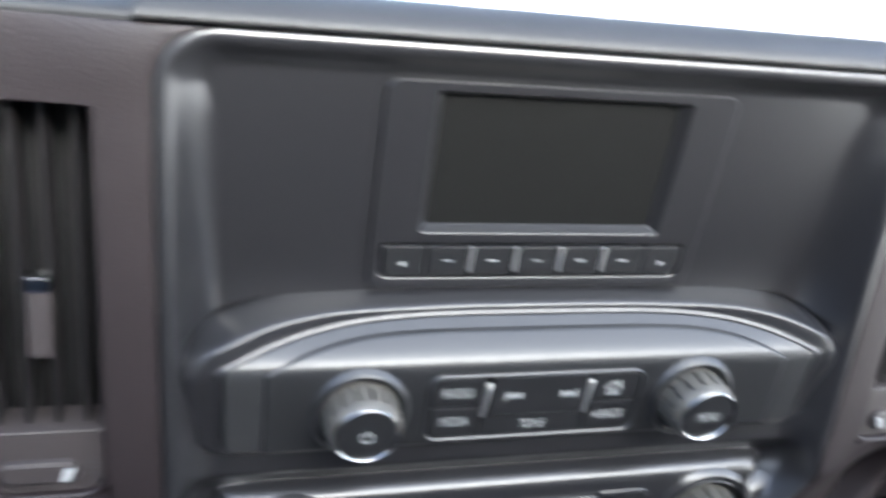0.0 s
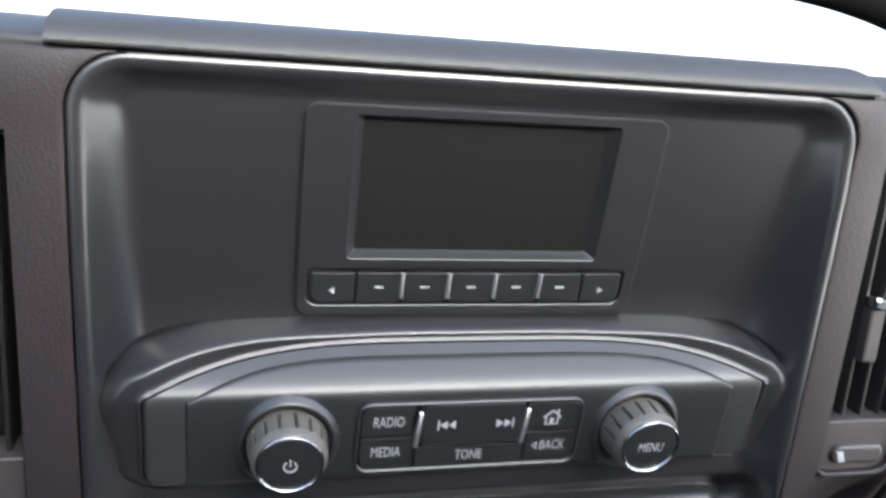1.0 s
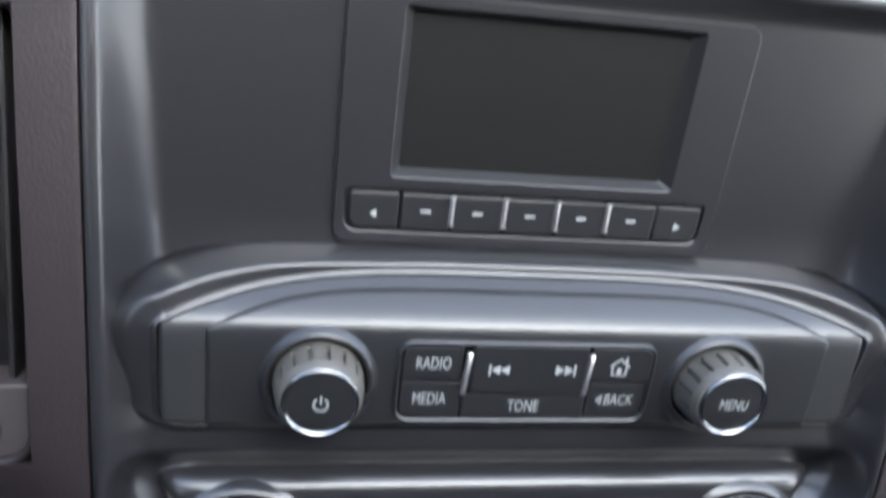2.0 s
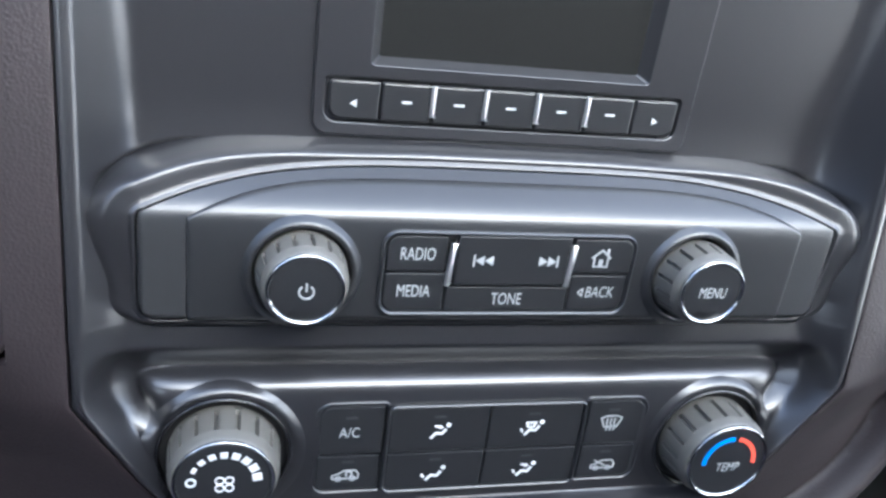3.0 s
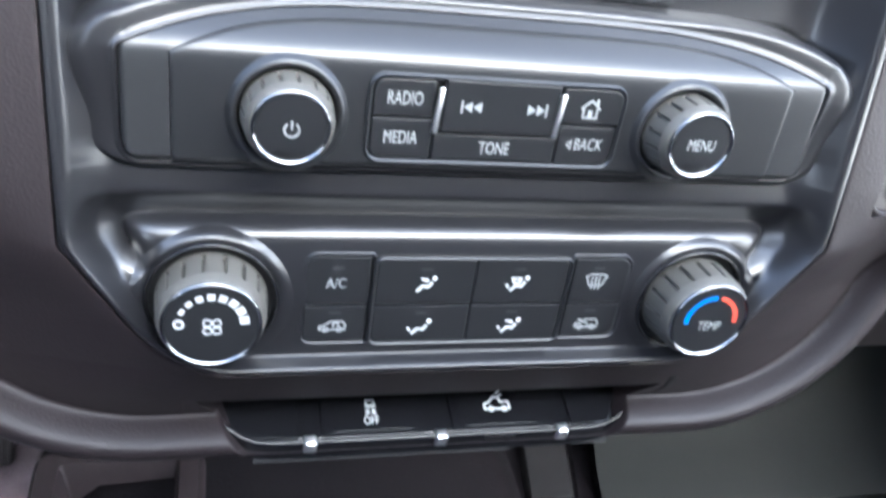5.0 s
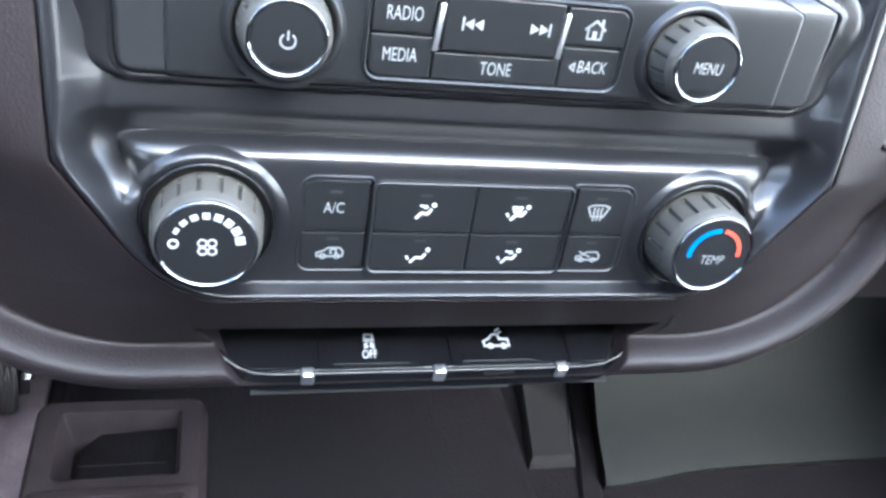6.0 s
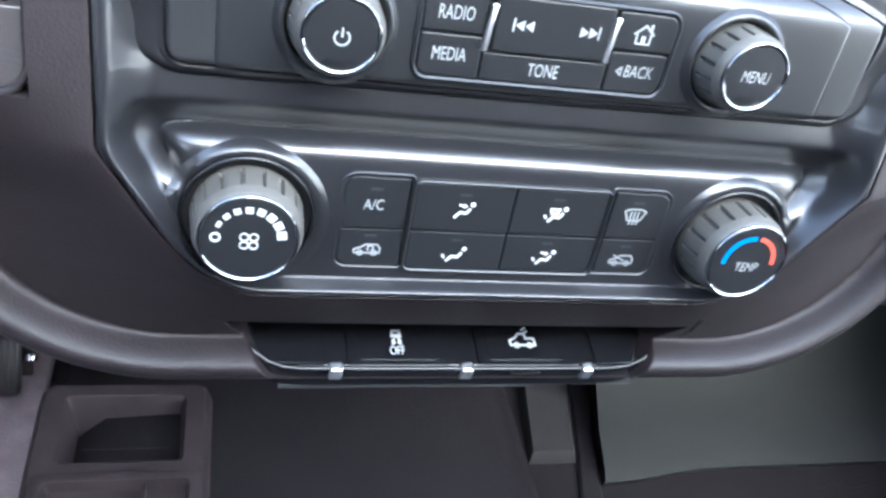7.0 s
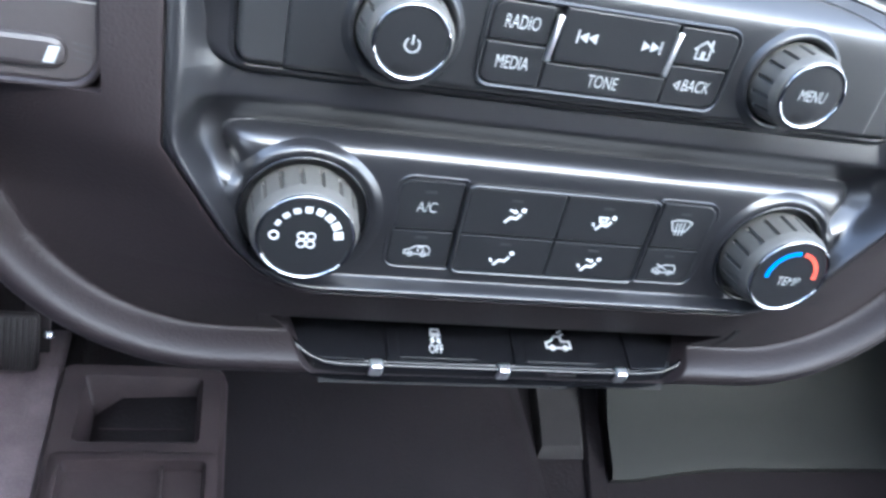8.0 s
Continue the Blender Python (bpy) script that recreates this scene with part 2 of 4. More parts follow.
def inset(u, v):
    """How far inside the plate's edge, about."""
    x = abs(u)
    if v > 45:
        if v > TOP - CORNER and x > HALF - CORNER:
            return CORNER - math.hypot(x - (HALF - CORNER), v - (TOP - CORNER))
        return min(half(v) - x, TOP - v)
    q = np.array((x, v)) - RIM_FROM
    k = np.clip((q * RIM_WAY).sum(1) / RIM_LONG, 0, 1)
    near = float(np.sqrt(((q - k[:, None] * RIM_WAY) ** 2).sum(1).min()))
    side = 141.8 - x + 0.3 * step(19, 45, v)
    slant = (125.2 - x) * 0.8519 + (v + 8) * 0.5238
    return min(near, soft_min(side, slant, k=1.6 * (1 - step(30, 45, v)) + 0.01)) if x < half(max(v, LOW)) else 0.0


def hole(u, v):
    """How far outside the opening of the radio strip."""
    ds = max(abs(u) - 122.6, (v - strip_top(u)) * (1 - 0.25 * step(90, 124, abs(u))), 46.6 - v)
    if abs(u) > 116.6 and v < 52.6:
        ds = math.hypot(abs(u) - 116.6, 52.6 - v) - 6
    return ds


def lip_size(u, v):
    """Width of the lip round the radio strip, and the run of its outer slope."""
    low = 1 - step(46.8, 52, v)
    return (3.4 + 4.6 * step(50, 116, abs(u)) * (0.15 + 0.85 * step(56, 80, v))) * (1 - low) + 1.6 * low, (4.6 + 1.2 * step(80, 116, abs(u)) * step(56, 80, v)) * (1 - low) + 2.2 * low


def plate_form(u, v):
    """The plate's moulded surface, before its holes are cut."""
    x, d = abs(u), max(0.0, inset(u, v))
    e, f = lerp_table(v, EDGE), eased(v, FLOOR)
    # shoulder beside the radio strip
    lift = step(104, 130, x) * step(14, 60, v) * (1 - step(52, 92, v))
    f += max(0.0, strip_flat(u, min(v, 80.0)) - 9.0 - f) * lift
    upper = step(16, 48, v)
    reach = 5.5 + 2.5 * step(-22, 2, v) + 13.0 * upper
    if v > 140:
        reach -= 8.5 * step(-14, 14, (HALF - x) - (TOP - v))
    bead = 2.0 + 2.6 * upper
    t = min(1.0, max(0.0, d - bead) / (reach - bead))
    bend = step(-22, 2, v)
    h = f + (e - f) * ((1 - t ** (1.25 - 0.1 * upper)) ** (1.7 + 0.4 * upper) * bend + (1 - step(0, 1, t)) * (1 - bend))
    h -= 1.6 * (1 - min(1.0, d / 1.8)) ** 2 * (1 - upper) + 0.8 * upper * (min(d, bead) / bead * 2 - 0.9) ** 2
    # concave band over the climate controls, turning down at its ends
    fade = step(0, 15, v)
    if fade > 0 and v < 42:
        a = soft_min(34.6 - v, (d - 5.0) * 1.1, k=4.0)
        if a > -3:
            fall = 0.6 * math.log(1 + math.exp(a / 0.6)) / 9.6
            rise = max(0.0, 1 - (a - 9.6) / 17.0) ** 5.2 if a > 9.6 else 1 + (9.6 - a) * 0.3
            h -= 9.5 * fade * max(0.0, soft_min(fall, rise, k=0.07))
    return h


def plate(u, v):
    h = plate_form(u, v)
    f = eased(v, FLOOR)
    for cx, cy in (FAN, TEMP):
        if math.hypot(u - cx, v - cy - DIAL_UP) < 22.4:
            h = min(h, f - 4)
    ds = hole(u, v)
    if ds < -1.2:
        h = -9.0
    elif ds < 14:
        q = ds / sum(lip_size(u, v))
        h -= 7.0 * (1 - step(0.6, 0.95, q))
    # pockets behind the display and the climate keys
    if -58 < u < 55 and 109 < v < 186:
        h = f - 6
    if v < 10.4 and (abs(u) < 37.4 and v > -25 or abs(u) < 61.6 and v > -23.2):
        h = f - 3.5
    return h


def spread(a, b, pitch):
    n = max(2, int(round(abs(b - a) / pitch)))
    return [a + (b - a) * k / n for k in range(n + 1)]


face_plate = thing("center_stack_bezel", "charcoal satin plastic bezel plate of a truck's center stack", "bezel")
rows_v = sorted(set([round(v, 4) for v in spread(LOW, -12, 0.45) + spread(-12, 20, 0.75) + spread(27, 40, 0.36) + spread(20, 27, 0.4) + spread(40, TOP - 14, 0.75) + [TOP - 14 + 14 * math.sin(radians(90 * k / 34)) for k in range(1, 35)]]))
cols = [math.copysign(1 - (1 - abs(s)) ** 1.15, s) for s in spread(-1, 1, 2 / 360)]
grid = [[(s * half(v), v, plate(s * half(v), v)) for s in cols] for v in rows_v]
part("plate", sheet(bmesh.new(), grid, 7), SATIN, face_plate, smooth=50)

# rounded lip all round the radio strip: narrow over the arch, broad at the ends
def strip_edge(u, v):
    a, b, k = strip_flat(u, v), 17.0 - (v - 83.5) * 1.05, 2.2
    return -k * math.log(math.exp(-a / k) + math.exp(-b / k))


line = [(u, strip_top(u)) for u in [119.6 * math.sin(radians(a)) for a in spread(-90, 90, 1.0)]]
corner = [(119.4 + 3.2 * math.sin(radians(a)), strip_top(119.6) - 3.2 + 3.2 * math.cos(radians(a))) for a in spread(34, 90, 7)]
lower = [(122.6, v) for v in spread(80, 53.4, 1.4)] + [(116.6 + 6 * math.cos(radians(a)), 52.6 + 6 * math.sin(radians(a))) for a in spread(0, -84, 7)]
under = [(u, 46.6) for u in spread(115.6, -115.6, 2.4)]
line = line + corner + lower + under + [(-x, y) for x, y in lower[::-1]] + [(-x, y) for x, y in corner[::-1]]
count = len(line)
norms = []
for i in range(count):
    a, b = Vector(line[i - 2]), Vector(line[(i + 2) % count])
    norms.append(Vector((a.y - b.y, b.x - a.x)).normalized())
norms = [(norms[i - 1] + norms[i] * 2 + norms[(i + 1) % count]).normalized() for i in range(count)]
widths, slopes, crests, feet = [], [], [], []
for (x, y), n in zip(line, norms):
    w, run = lip_size(x, y)
    widths.append(w)
    slopes.append(run)
    crests.append(min(strip_edge(x, y) - 0.4, strip_flat(x, y) - 3.2 + 2.6 * step(58, 84, y)))
    feet.append(plate_form(x + n.x * (w + run), y + n.y * (w + run)) - 0.1)


def along(values, i, r=4):
    return sum(values[(i + k) % count] for k in range(-r, r + 1)) / (2 * r + 1)


bm, first, prev = bmesh.new(), None, None
for i, ((x, y), n) in enumerate(zip(line, norms)):
    w, run, crest, foot = along(widths, i), along(slopes, i), along(crests, i), along(feet, i, 2)
    rise = max(0.0, crest - foot)
    section = [(0.0, crest - 4.0), (0.05, crest - 0.9), (0.3, crest - 0.25), (0.7, crest), (1.1, crest - 0.12), (1.5, crest - 0.42), (1.9, crest - 0.72)]
    section += [(2.1 + (w - 2.4) * q, crest - 0.85 + 0.1 * q) for q in (0.0, 0.33, 0.66, 1.0)]
    section += [(w - 0.3 + (run + 0.3) * q, foot + (rise - 0.75) * (1 - q ** 2) ** (1 + 0.25 * q)) for q in (0.1, 0.2, 0.3, 0.4, 0.5, 0.6, 0.7, 0.8, 0.9, 1.0)]
    section += [(w + run + 0.3, foot - 1.5)]
    row = [bm.verts.new(Vector((x + n.x * q, y + n.y * q, z)) * MM) for q, z in section]
    if prev:
        for k in range(len(row) - 1):
            bm.faces.new((prev[k], prev[k + 1], row[k + 1], row[k]))
    first, prev = first or row, row
for k in range(len(first) - 1):
    bm.faces.new((prev[k], prev[k + 1], first[k + 1], first[k]))
part("arch_moulding", bm, MOULD, face_plate, "raised moulding round the radio strip", smooth=60)


def draped(cx, cy, profile, form, n=96, fade=False):
    """A turned ring in mm whose heights are measured from a surface."""
    ring = lathe(profile, n, None, cx, cy)
    for q in ring.verts:
        while abs(q.co.x) > 0.08 and inset(q.co.x / MM, q.co.y / MM) < 1.6:
            q.co.x, q.co.y = cx * MM + (q.co.x - cx * MM) * 0.98, cy * MM + (q.co.y - cy * MM) * 0.98
        if fade and q.co.z > 0:
            q.co.z *= 0.15 + 0.85 * step(-0.3, 0.9, math.sin(math.atan2(q.co.y - cy * MM, q.co.x - cx * MM)))
        q.co.z += form(q.co.x / MM, q.co.y / MM) * MM
    return ring


def clim(u, v):
    return 1.5 + (v - 12) * 0.166


def dial_bed(u, v):
    return min(plate_form(u, v), clim(u, v) + 1.2)


for cx, cy in (FAN, TEMP):
    ring = [(23.0, -5), (23.4, 0.8), (23.8, 1.2), (24.4, 1.8), (25.1, 2.0), (25.9, 1.75), (26.7, 1.2), (27.6, 0.5), (28.5, -0.1), (29.4, -0.7)]
    part("knob_collar", draped(cx, cy + DIAL_UP, ring, dial_bed, fade=True), SATIN, face_plate, "raised collar round a dial", smooth=60)
    part("trim_ring", draped(cx, cy + DIAL_UP, [(21.7, -5), (21.9, 1.0), (22.3, 1.5), (22.8, 1.5), (23.3, 0.9), (23.5, -2)], clim), GLOSS, face_plate, "thin glossy ring", smooth=60)
    # Black ring paints the shade of the gap round the dial.
    part("gap_ring", draped(cx, cy + DIAL_UP, [(18.0, -3.4), (19.5, -2.0), (21.5, -1.6), (22.0, -3.0)], clim), BLACK, face_plate, "black gap ring")

# ---- display unit with its row of preset keys ----
display = thing("display_unit", "switched-off dark display screen above a row of seven black preset keys", "display")
DU0, DU1 = -69.6, 66.6
outer = rounded(DU0, 127.4, DU1, 187.8, (0.9, 0.9, 5, 5), 6)
opening = rounded(-51.6, 130.2, 47.4, 184.4, 1.5, 6)
glass = rounded(-48.6, 133.2, 43.6, 183.2, 0.8, 6)


def butt(outline, line_v=127.4):
    """The outline with its side near line_v squared off along that line."""
    return [(x, line_v if abs(y - line_v) < 1.8 else y) for x, y in outline]


bm = rings(bmesh.new(), [(butt(shrink(outer, -0.8)), -0.6), (butt(shrink(outer, -0.2)), -0.6), (butt(outer), 0.3), (butt(shrink(outer, 0.5)), 0.8), (shrink(opening, -0.25), 0.8), (opening, 0.6)], recess, close=False)
part("frame", bm, SATIN, display, smooth=25)
part("screen_surround", rings(bmesh.new(), [(opening, 0.6), (shrink(opening, 0.3), 0.0), (glass, -3.4)], recess, close=False), BEZEL, display, "sloping dark screen surround", smooth=25)
lower = rounded(DU0, 106.6, DU1, 127.4, (5, 5, 0.9, 0.9), 6)
slot = rounded(-66.0, 110.8, 61.8, 126.0, (4.4, 4.4, 1.9, 1.9), 6)
bm = rings(bmesh.new(), [(butt(shrink(lower, -0.8)), -0.6), (butt(shrink(lower, -0.2)), -0.6), (butt(lower), 0.3), (butt(shrink(lower, 0.5)), 0.8), (shrink(slot, -0.3), 0.8), (slot, 0.6)], recess, close=False)
part("key_frame", bm, SATIN, display, smooth=25)
part("screen", rings(bmesh.new(), [(shrink(glass, -0.5), -3.3), (shrink(glass, 0.1), -3.2)], recess), GLASS, display, "dark switched-off glass screen")
part("key_well", rings(bmesh.new(), [(slot, 0.6), (shrink(slot, 0.1), -2.0)], recess), BLACK, display)
U = [-64.8, -47.6, -30.0, -11.7, 6.9, 25.3, 43.4, 60.5]
for k in range(7):
    r = (4, 0.6, 0.6, 1.5) if k == 0 else (0.6, 4, 1.5, 0.6) if k == 6 else 0.6
    gap = 0.25 if k in (0, 6) else 0.3
    key = part("preset_key", key_cap(rounded(U[k] + gap, 112.0, U[k + 1] - gap, 124.9, r, 4), -2.0, 2.0 if 0 < k < 6 else 1.7, recess, 0.8), KEY, display)
    bm = bmesh.new()
    c = (U[k] + U[k + 1]) / 2
    if k == 0:
        filled(bm, [(c - 1.6, 117.3), (c + 0.8, 116.0), (c + 0.8, 118.8)], 1.7, recess)
    elif k == 6:
        filled(bm, [(c + 1.6, 117.3), (c - 0.8, 118.8), (c - 0.8, 116.0)], 1.7, recess)
    else:
        filled(bm, [(c - 1.8, 118.3), (c + 1.8, 118.3), (c + 1.8, 119.2), (c - 1.8, 119.2)], 2.0, recess)
    part("legend", bm, PRINT, key, "white printed mark")
for k in range(2, 6):
    part("chrome_divider", key_cap(rounded(U[k] - 0.85, 114.4, U[k] + 0.85, 124.7, 0.8, 3), 0.3, 3.0, recess, 0.7), SATINCHROME, display, "small chrome divider")


# ---- radio strip ----
def strip(u, v):
    a, b, k = 10.0 + (v - 50) * 0.17, 17.0 - (v - 83.5) * 1.05, 2.2
    z = -k * math.log(math.exp(-a / k) + math.exp(-b / k))
    d = min(122.6 - abs(u), v - 46.6)
    z -= 2.2 * (1 - min(1.0, max(0.0, d) / 2.4)) ** 2
    for (cx, cy) in (POWER, MENU):
        r = math.hypot(u - cx, v - cy - KNOB_UP)
        if r < 15.8:
            z -= 4.0 * min(1.0, (15.8 - r) / 0.9)
    if -45.6 < u < 40.8 and 51.2 < v < 78.4:
        z -= 3.5
    return z


radio = thing("radio_control_panel", "satin grey radio control strip with two ribbed knobs and push keys", "radio")
grid = []
us = spread(-107.6, 107.6, 0.8)
for k in range(71):
    row = []
    for u in us:
        top = strip_inner(u) - 0.15
        v = 46.7 + (top - 46.7) * k / 70
        drop = 0.5 * (1 - min(1.0, (107.6 - abs(u)) / 0.7)) ** 2 + 0.5 * (1 - min(1.0, (top - v) / 0.7)) ** 2
        row.append((u, v, strip(u, v) + 0.15 - drop))
    grid.append(row)
part("fascia", sheet(bmesh.new(), grid, 4), STRIP, radio, smooth=50)
for side in (-1, 1):
    us = spread(107.9, 122.4, 0.6)
    grid = []
    for k in range(61):
        row = []
        for u in us:
            low = 46.7 + 6 - math.sqrt(max(0.0, 36 - max(0.0, u - 116.4) ** 2))
            v = low + (strip_top(u) - low) * k / 60
            row.append((side * u, v, strip(u, v) - 0.5 - 1.5 * (1 - min(1.0, (v - low) / 2.0)) ** 2))
        grid.append(row)
    part("end_cap", sheet(bmesh.new(), grid, 4), ENDCAP, radio)
us = spread(-107.9, 107.9, 0.8)
grid = [[(u, strip_inner(u) + 0.1 + (strip_top(u) - strip_inner(u) - 0.1) * k / 6, strip(u, strip_inner(u) + 0.1 + (strip_top(u) - strip_inner(u) - 0.1) * k / 6) - 0.5) for u in us] for k in range(7)]
part("arch_trim", sheet(bmesh.new(), grid, 4), STRIP, radio)

# key block
block = rounded(-47.4, 49.3, 42.6, 80.2, 5.5, 6)
part("key_frame", ring_frame(block, shrink(block, 1.3), -1, 1.5, strip_flat, 0.6), STRIP, radio)
part("key_well", rings(bmesh.new(), [(shrink(block, 1.0), -2.2), (shrink(block, 1.4), -2.0)], strip_flat), BLACK, radio)


def radio_key(outline, h, legend):
    key = part("key", key_cap(outline, -2.0, h, strip_flat, 0.6), KEY, radio)
    part("legend", legend, PRINT, key, "white printed legend")
    return key


Z = 1.0
radio_key(rounded(-45.6, 65.6, -25.6, 78.4, (0.5, 0.5, 0.5, 4), 4), Z, lettering("RADIO", -35.3, 71.8, 4.6, Z, strip_flat, 0.61))
radio_key(rounded(-45.6, 51.0, -24.9, 65.1, (4, 0.5, 0.5, 0.5), 4), Z, lettering("MEDIA", -35.6, 58.4, 4.6, Z, strip_flat, 0.61))
radio_key(rounded(-24.4, 51.0, 19.4, 60.4, 0.5, 4), Z, lettering("TONE", -2.6, 55.6, 4.6, Z, strip_flat, 0.64))
bm = lettering("BACK", 31.4, 58.4, 4.4, Z, strip_flat, 0.68, 0.1)
stroke(bm, [(23.4, 58.4), (25.0, 59.8), (25.0, 57.0)], 0.5, Z, strip_flat, True)
radio_key(rounded(19.9, 51.0, 40.8, 65.1, (0.5, 4, 0.5, 0.5), 4), Z, bm)
bm = bmesh.new()
for s, c in ((-1, -12.6), (1, 9.6)):
    filled(bm, [(c + s * 3.2, 70.2), (c + s * 0.2, 72.0), (c + s * 0.2, 68.4)][::s], 1.9, strip_flat)
    filled(bm, [(c + s * 0.0, 70.2), (c - s * 3.0, 72.0), (c - s * 3.0, 68.4)][::s], 1.9, strip_flat)
    filled(bm, [(c + s * 3.4, 68.0), (c + s * 4.0, 68.0), (c + s * 4.0, 72.4), (c + s * 3.4, 72.4)][::s], 1.9, strip_flat)
radio_key(rounded(-22.3, 61.0, 17.6, 79.0, 0.8, 4), 1.9, bm)
bm = bmesh.new()
hx, hy = 29.6, 71.2
stroke(bm, [(hx - 4.2, hy + 0.2), (hx, hy + 3.8), (hx + 4.2, hy + 0.2)], 0.8, Z, strip_flat)
filled(bm, [(hx - 0.9, hy - 3.0), (hx + 0.9, hy - 3.0), (hx + 0.9, hy - 0.2), (hx - 0.9, hy - 0.2)], Z, strip_flat)
stroke(bm, [(hx - 2.9, hy + 0.6), (hx - 2.9, hy - 3.3), (hx + 2.9, hy - 3.3), (hx + 2.9, hy + 0.6)], 0.7, Z, strip_flat)
filled(bm, [(hx + 2.0, hy + 2.2), (hx + 3.0, hy + 1.4), (hx + 3.0, hy + 4.4), (hx + 2.0, hy + 4.4)], Z, strip_flat)
for q in bm.verts:
    q.co.x, q.co.y = (hx + (q.co.x / MM - hx) * 0.86) * MM, (hy + (q.co.y / MM - hy) * 0.86) * MM
radio_key(rounded(19.0, 65.6, 41.4, 78.4, (0.5, 0.5, 4, 0.5), 4), Z, bm)
for c in (-24.0, 18.4):
    bm = rings(bmesh.new(), [([(c - 1.4, 60.8), (c + 0.3, 60.8), (c + 1.3, 76.0), (c - 0.3, 76.0)], 0.0), ([(c - 1.4, 60.8), (c + 0.3, 60.8), (c + 1.3, 76.0), (c - 0.3, 76.0)], 2.2), ([(c - 1.1, 61.2), (c, 61.2), (c + 1.0, 75.6), (c, 75.6)], 2.5)], strip_flat)
    part("chrome_divider", bm, SATINCHROME, radio, "slim slanted chrome divider")


for cx, cy in (POWER, MENU):
    ring = [(15.3, -4.5), (15.5, 0.8), (15.9, 1.9), (16.6, 2.5), (17.3, 2.4), (18.0, 1.8), (18.6, 1.0), (19.2, 0.3), (19.8, -0.4)]
    part("knob_collar", draped(cx, cy + KNOB_UP, ring, strip_flat), STRIP, radio, "raised satin collar", smooth=60)


def tilt(bm, cx, cy, pivot, height, up, slope=0.168):
    """Leans a knob's cap square to its sloping panel, with its foot a little higher up."""
    c, q = math.cos(math.atan(slope)), math.sin(math.atan(slope))
    for p in bm.verts:
        y, z = p.co.y - cy * MM, p.co.z - pivot * MM
        p.co.y, p.co.z = cy * MM + y * c - z * up / height, pivot * MM + y * q + z
    return bm


def knob(parent, cx, cy, base, r, height, cap_r, ribs, legend, up, ink):
    """A ribbed knob with a chrome ring round its printed cap."""
    def rib(a, k):
        notch = max(0.0, 1 - abs(((a * ribs / (2 * math.pi)) % 1.0) - 0.62) / 0.12)
        return -2.0 * min(1.0, 3.0 * notch) if 4 <= k <= 7 else 0.0
    at = base + height
    prof = [(r + 0.2, -1.5), (r + 0.2, 1.0), (r + 0.1, height * 0.12), (r, height * 0.2), (r - 0.05, height * 0.22), (r - 0.3, height * 0.42), (r - 0.6, height * 0.6), (r - 0.75, height * 0.73), (r - 0.8, height * 0.75), (r - 1.1, height * 0.8), (r - 1.6, height * 0.86), (cap_r + 1.5, height - 1.3), (cap_r + 1.2, height - 1.0), (cap_r + 0.6, height - 0.9)]
    body = part("knob", tilt(lathe(prof, ribs * 20, rib, cx, cy, base), cx, cy, at, height, up), RUBBER, parent, "ribbed grey knob grip", smooth=35)
    ring = [(cap_r + 1.0, height - 1.3), (cap_r + 1.0, height), (cap_r + 0.85, height + 0.3), (cap_r + 0.6, height + 0.4), (cap_r + 0.3, height + 0.3), (cap_r - 0.1, height - 0.05), (cap_r - 0.2, height - 0.6)]
    part("chrome_ring", tilt(lathe(ring, 96, None, cx, cy, base), cx, cy, at, height, up), CHROME, body, "polished chrome ring", smooth=70)
    part("cap", tilt(lathe([(cap_r - 0.1, height - 0.6), (cap_r - 0.5, height - 0.2), (cap_r * 0.6, height - 0.05), (0, height - 0.05)], 64, None, cx, cy, base), cx, cy, at, height, up), KEY, body, "matte black cap")
    part("legend", tilt(legend, cx, cy, at, height, up), ink, body, "white printed symbol")
    return body


zk = strip_flat(*POWER)
bm = bmesh.new()
px, py = POWER[0] + 0.2, POWER[1] - 0.2
stroke(bm, arc(px, py - 0.4, 2.25, 125, 415, 20), 0.55, zk + 15.7)
stroke(bm, [(px, py - 0.2), (px, py + 2.7)], 0.55, zk + 15.7)
knob(radio, *POWER, zk - 1.0, 14.6, 16.6, 11.0, 16, bm, KNOB_UP, PRINT)
zk = strip_flat(*MENU)
knob(radio, *MENU, zk - 1.0, 14.6, 16.6, 11.0, 16, lettering("MENU", MENU[0], MENU[1] - 0.2, 4.2, zk + 15.6, flat, 0.66, 0.1), KNOB_UP, PRINT)

# ---- climate controls ----
climate = thing("climate_control_panel", "black climate keys with white pictograms between two grey dials", "climate controls")


centre = rounded(-38.6, -26.2, 38.6, 12.2, 3.4, 5)
part("key_frame", ring_frame(centre, shrink(centre, 1.1), -1.5, 2.0, clim, 0.45), STRIP, climate, "thin satin frame")
part("key_well", rings(bmesh.new(), [(shrink(centre, 0.6), -1.4), (shrink(centre, 1.2), -1.2)], clim), BLACK, climate)
for s in (-1, 1):
    o = rounded(-63.2, -24.6, -39.2, 12.4, (4, 0.6, 0.6, 5), 5) if s < 0 else rounded(39.2, -24.6, 63.4, 12.0, (0.6, 4, 5, 0.6), 5)
    part("key_rim", ring_frame(shrink(o, -1.3), shrink(o, -0.4), -2.0, 0.6, clim, 0.3), SATIN, climate)
    part("key_well", rings(bmesh.new(), [(shrink(o, -0.9), -1.4), (o, -1.2)], clim), BLACK, climate)


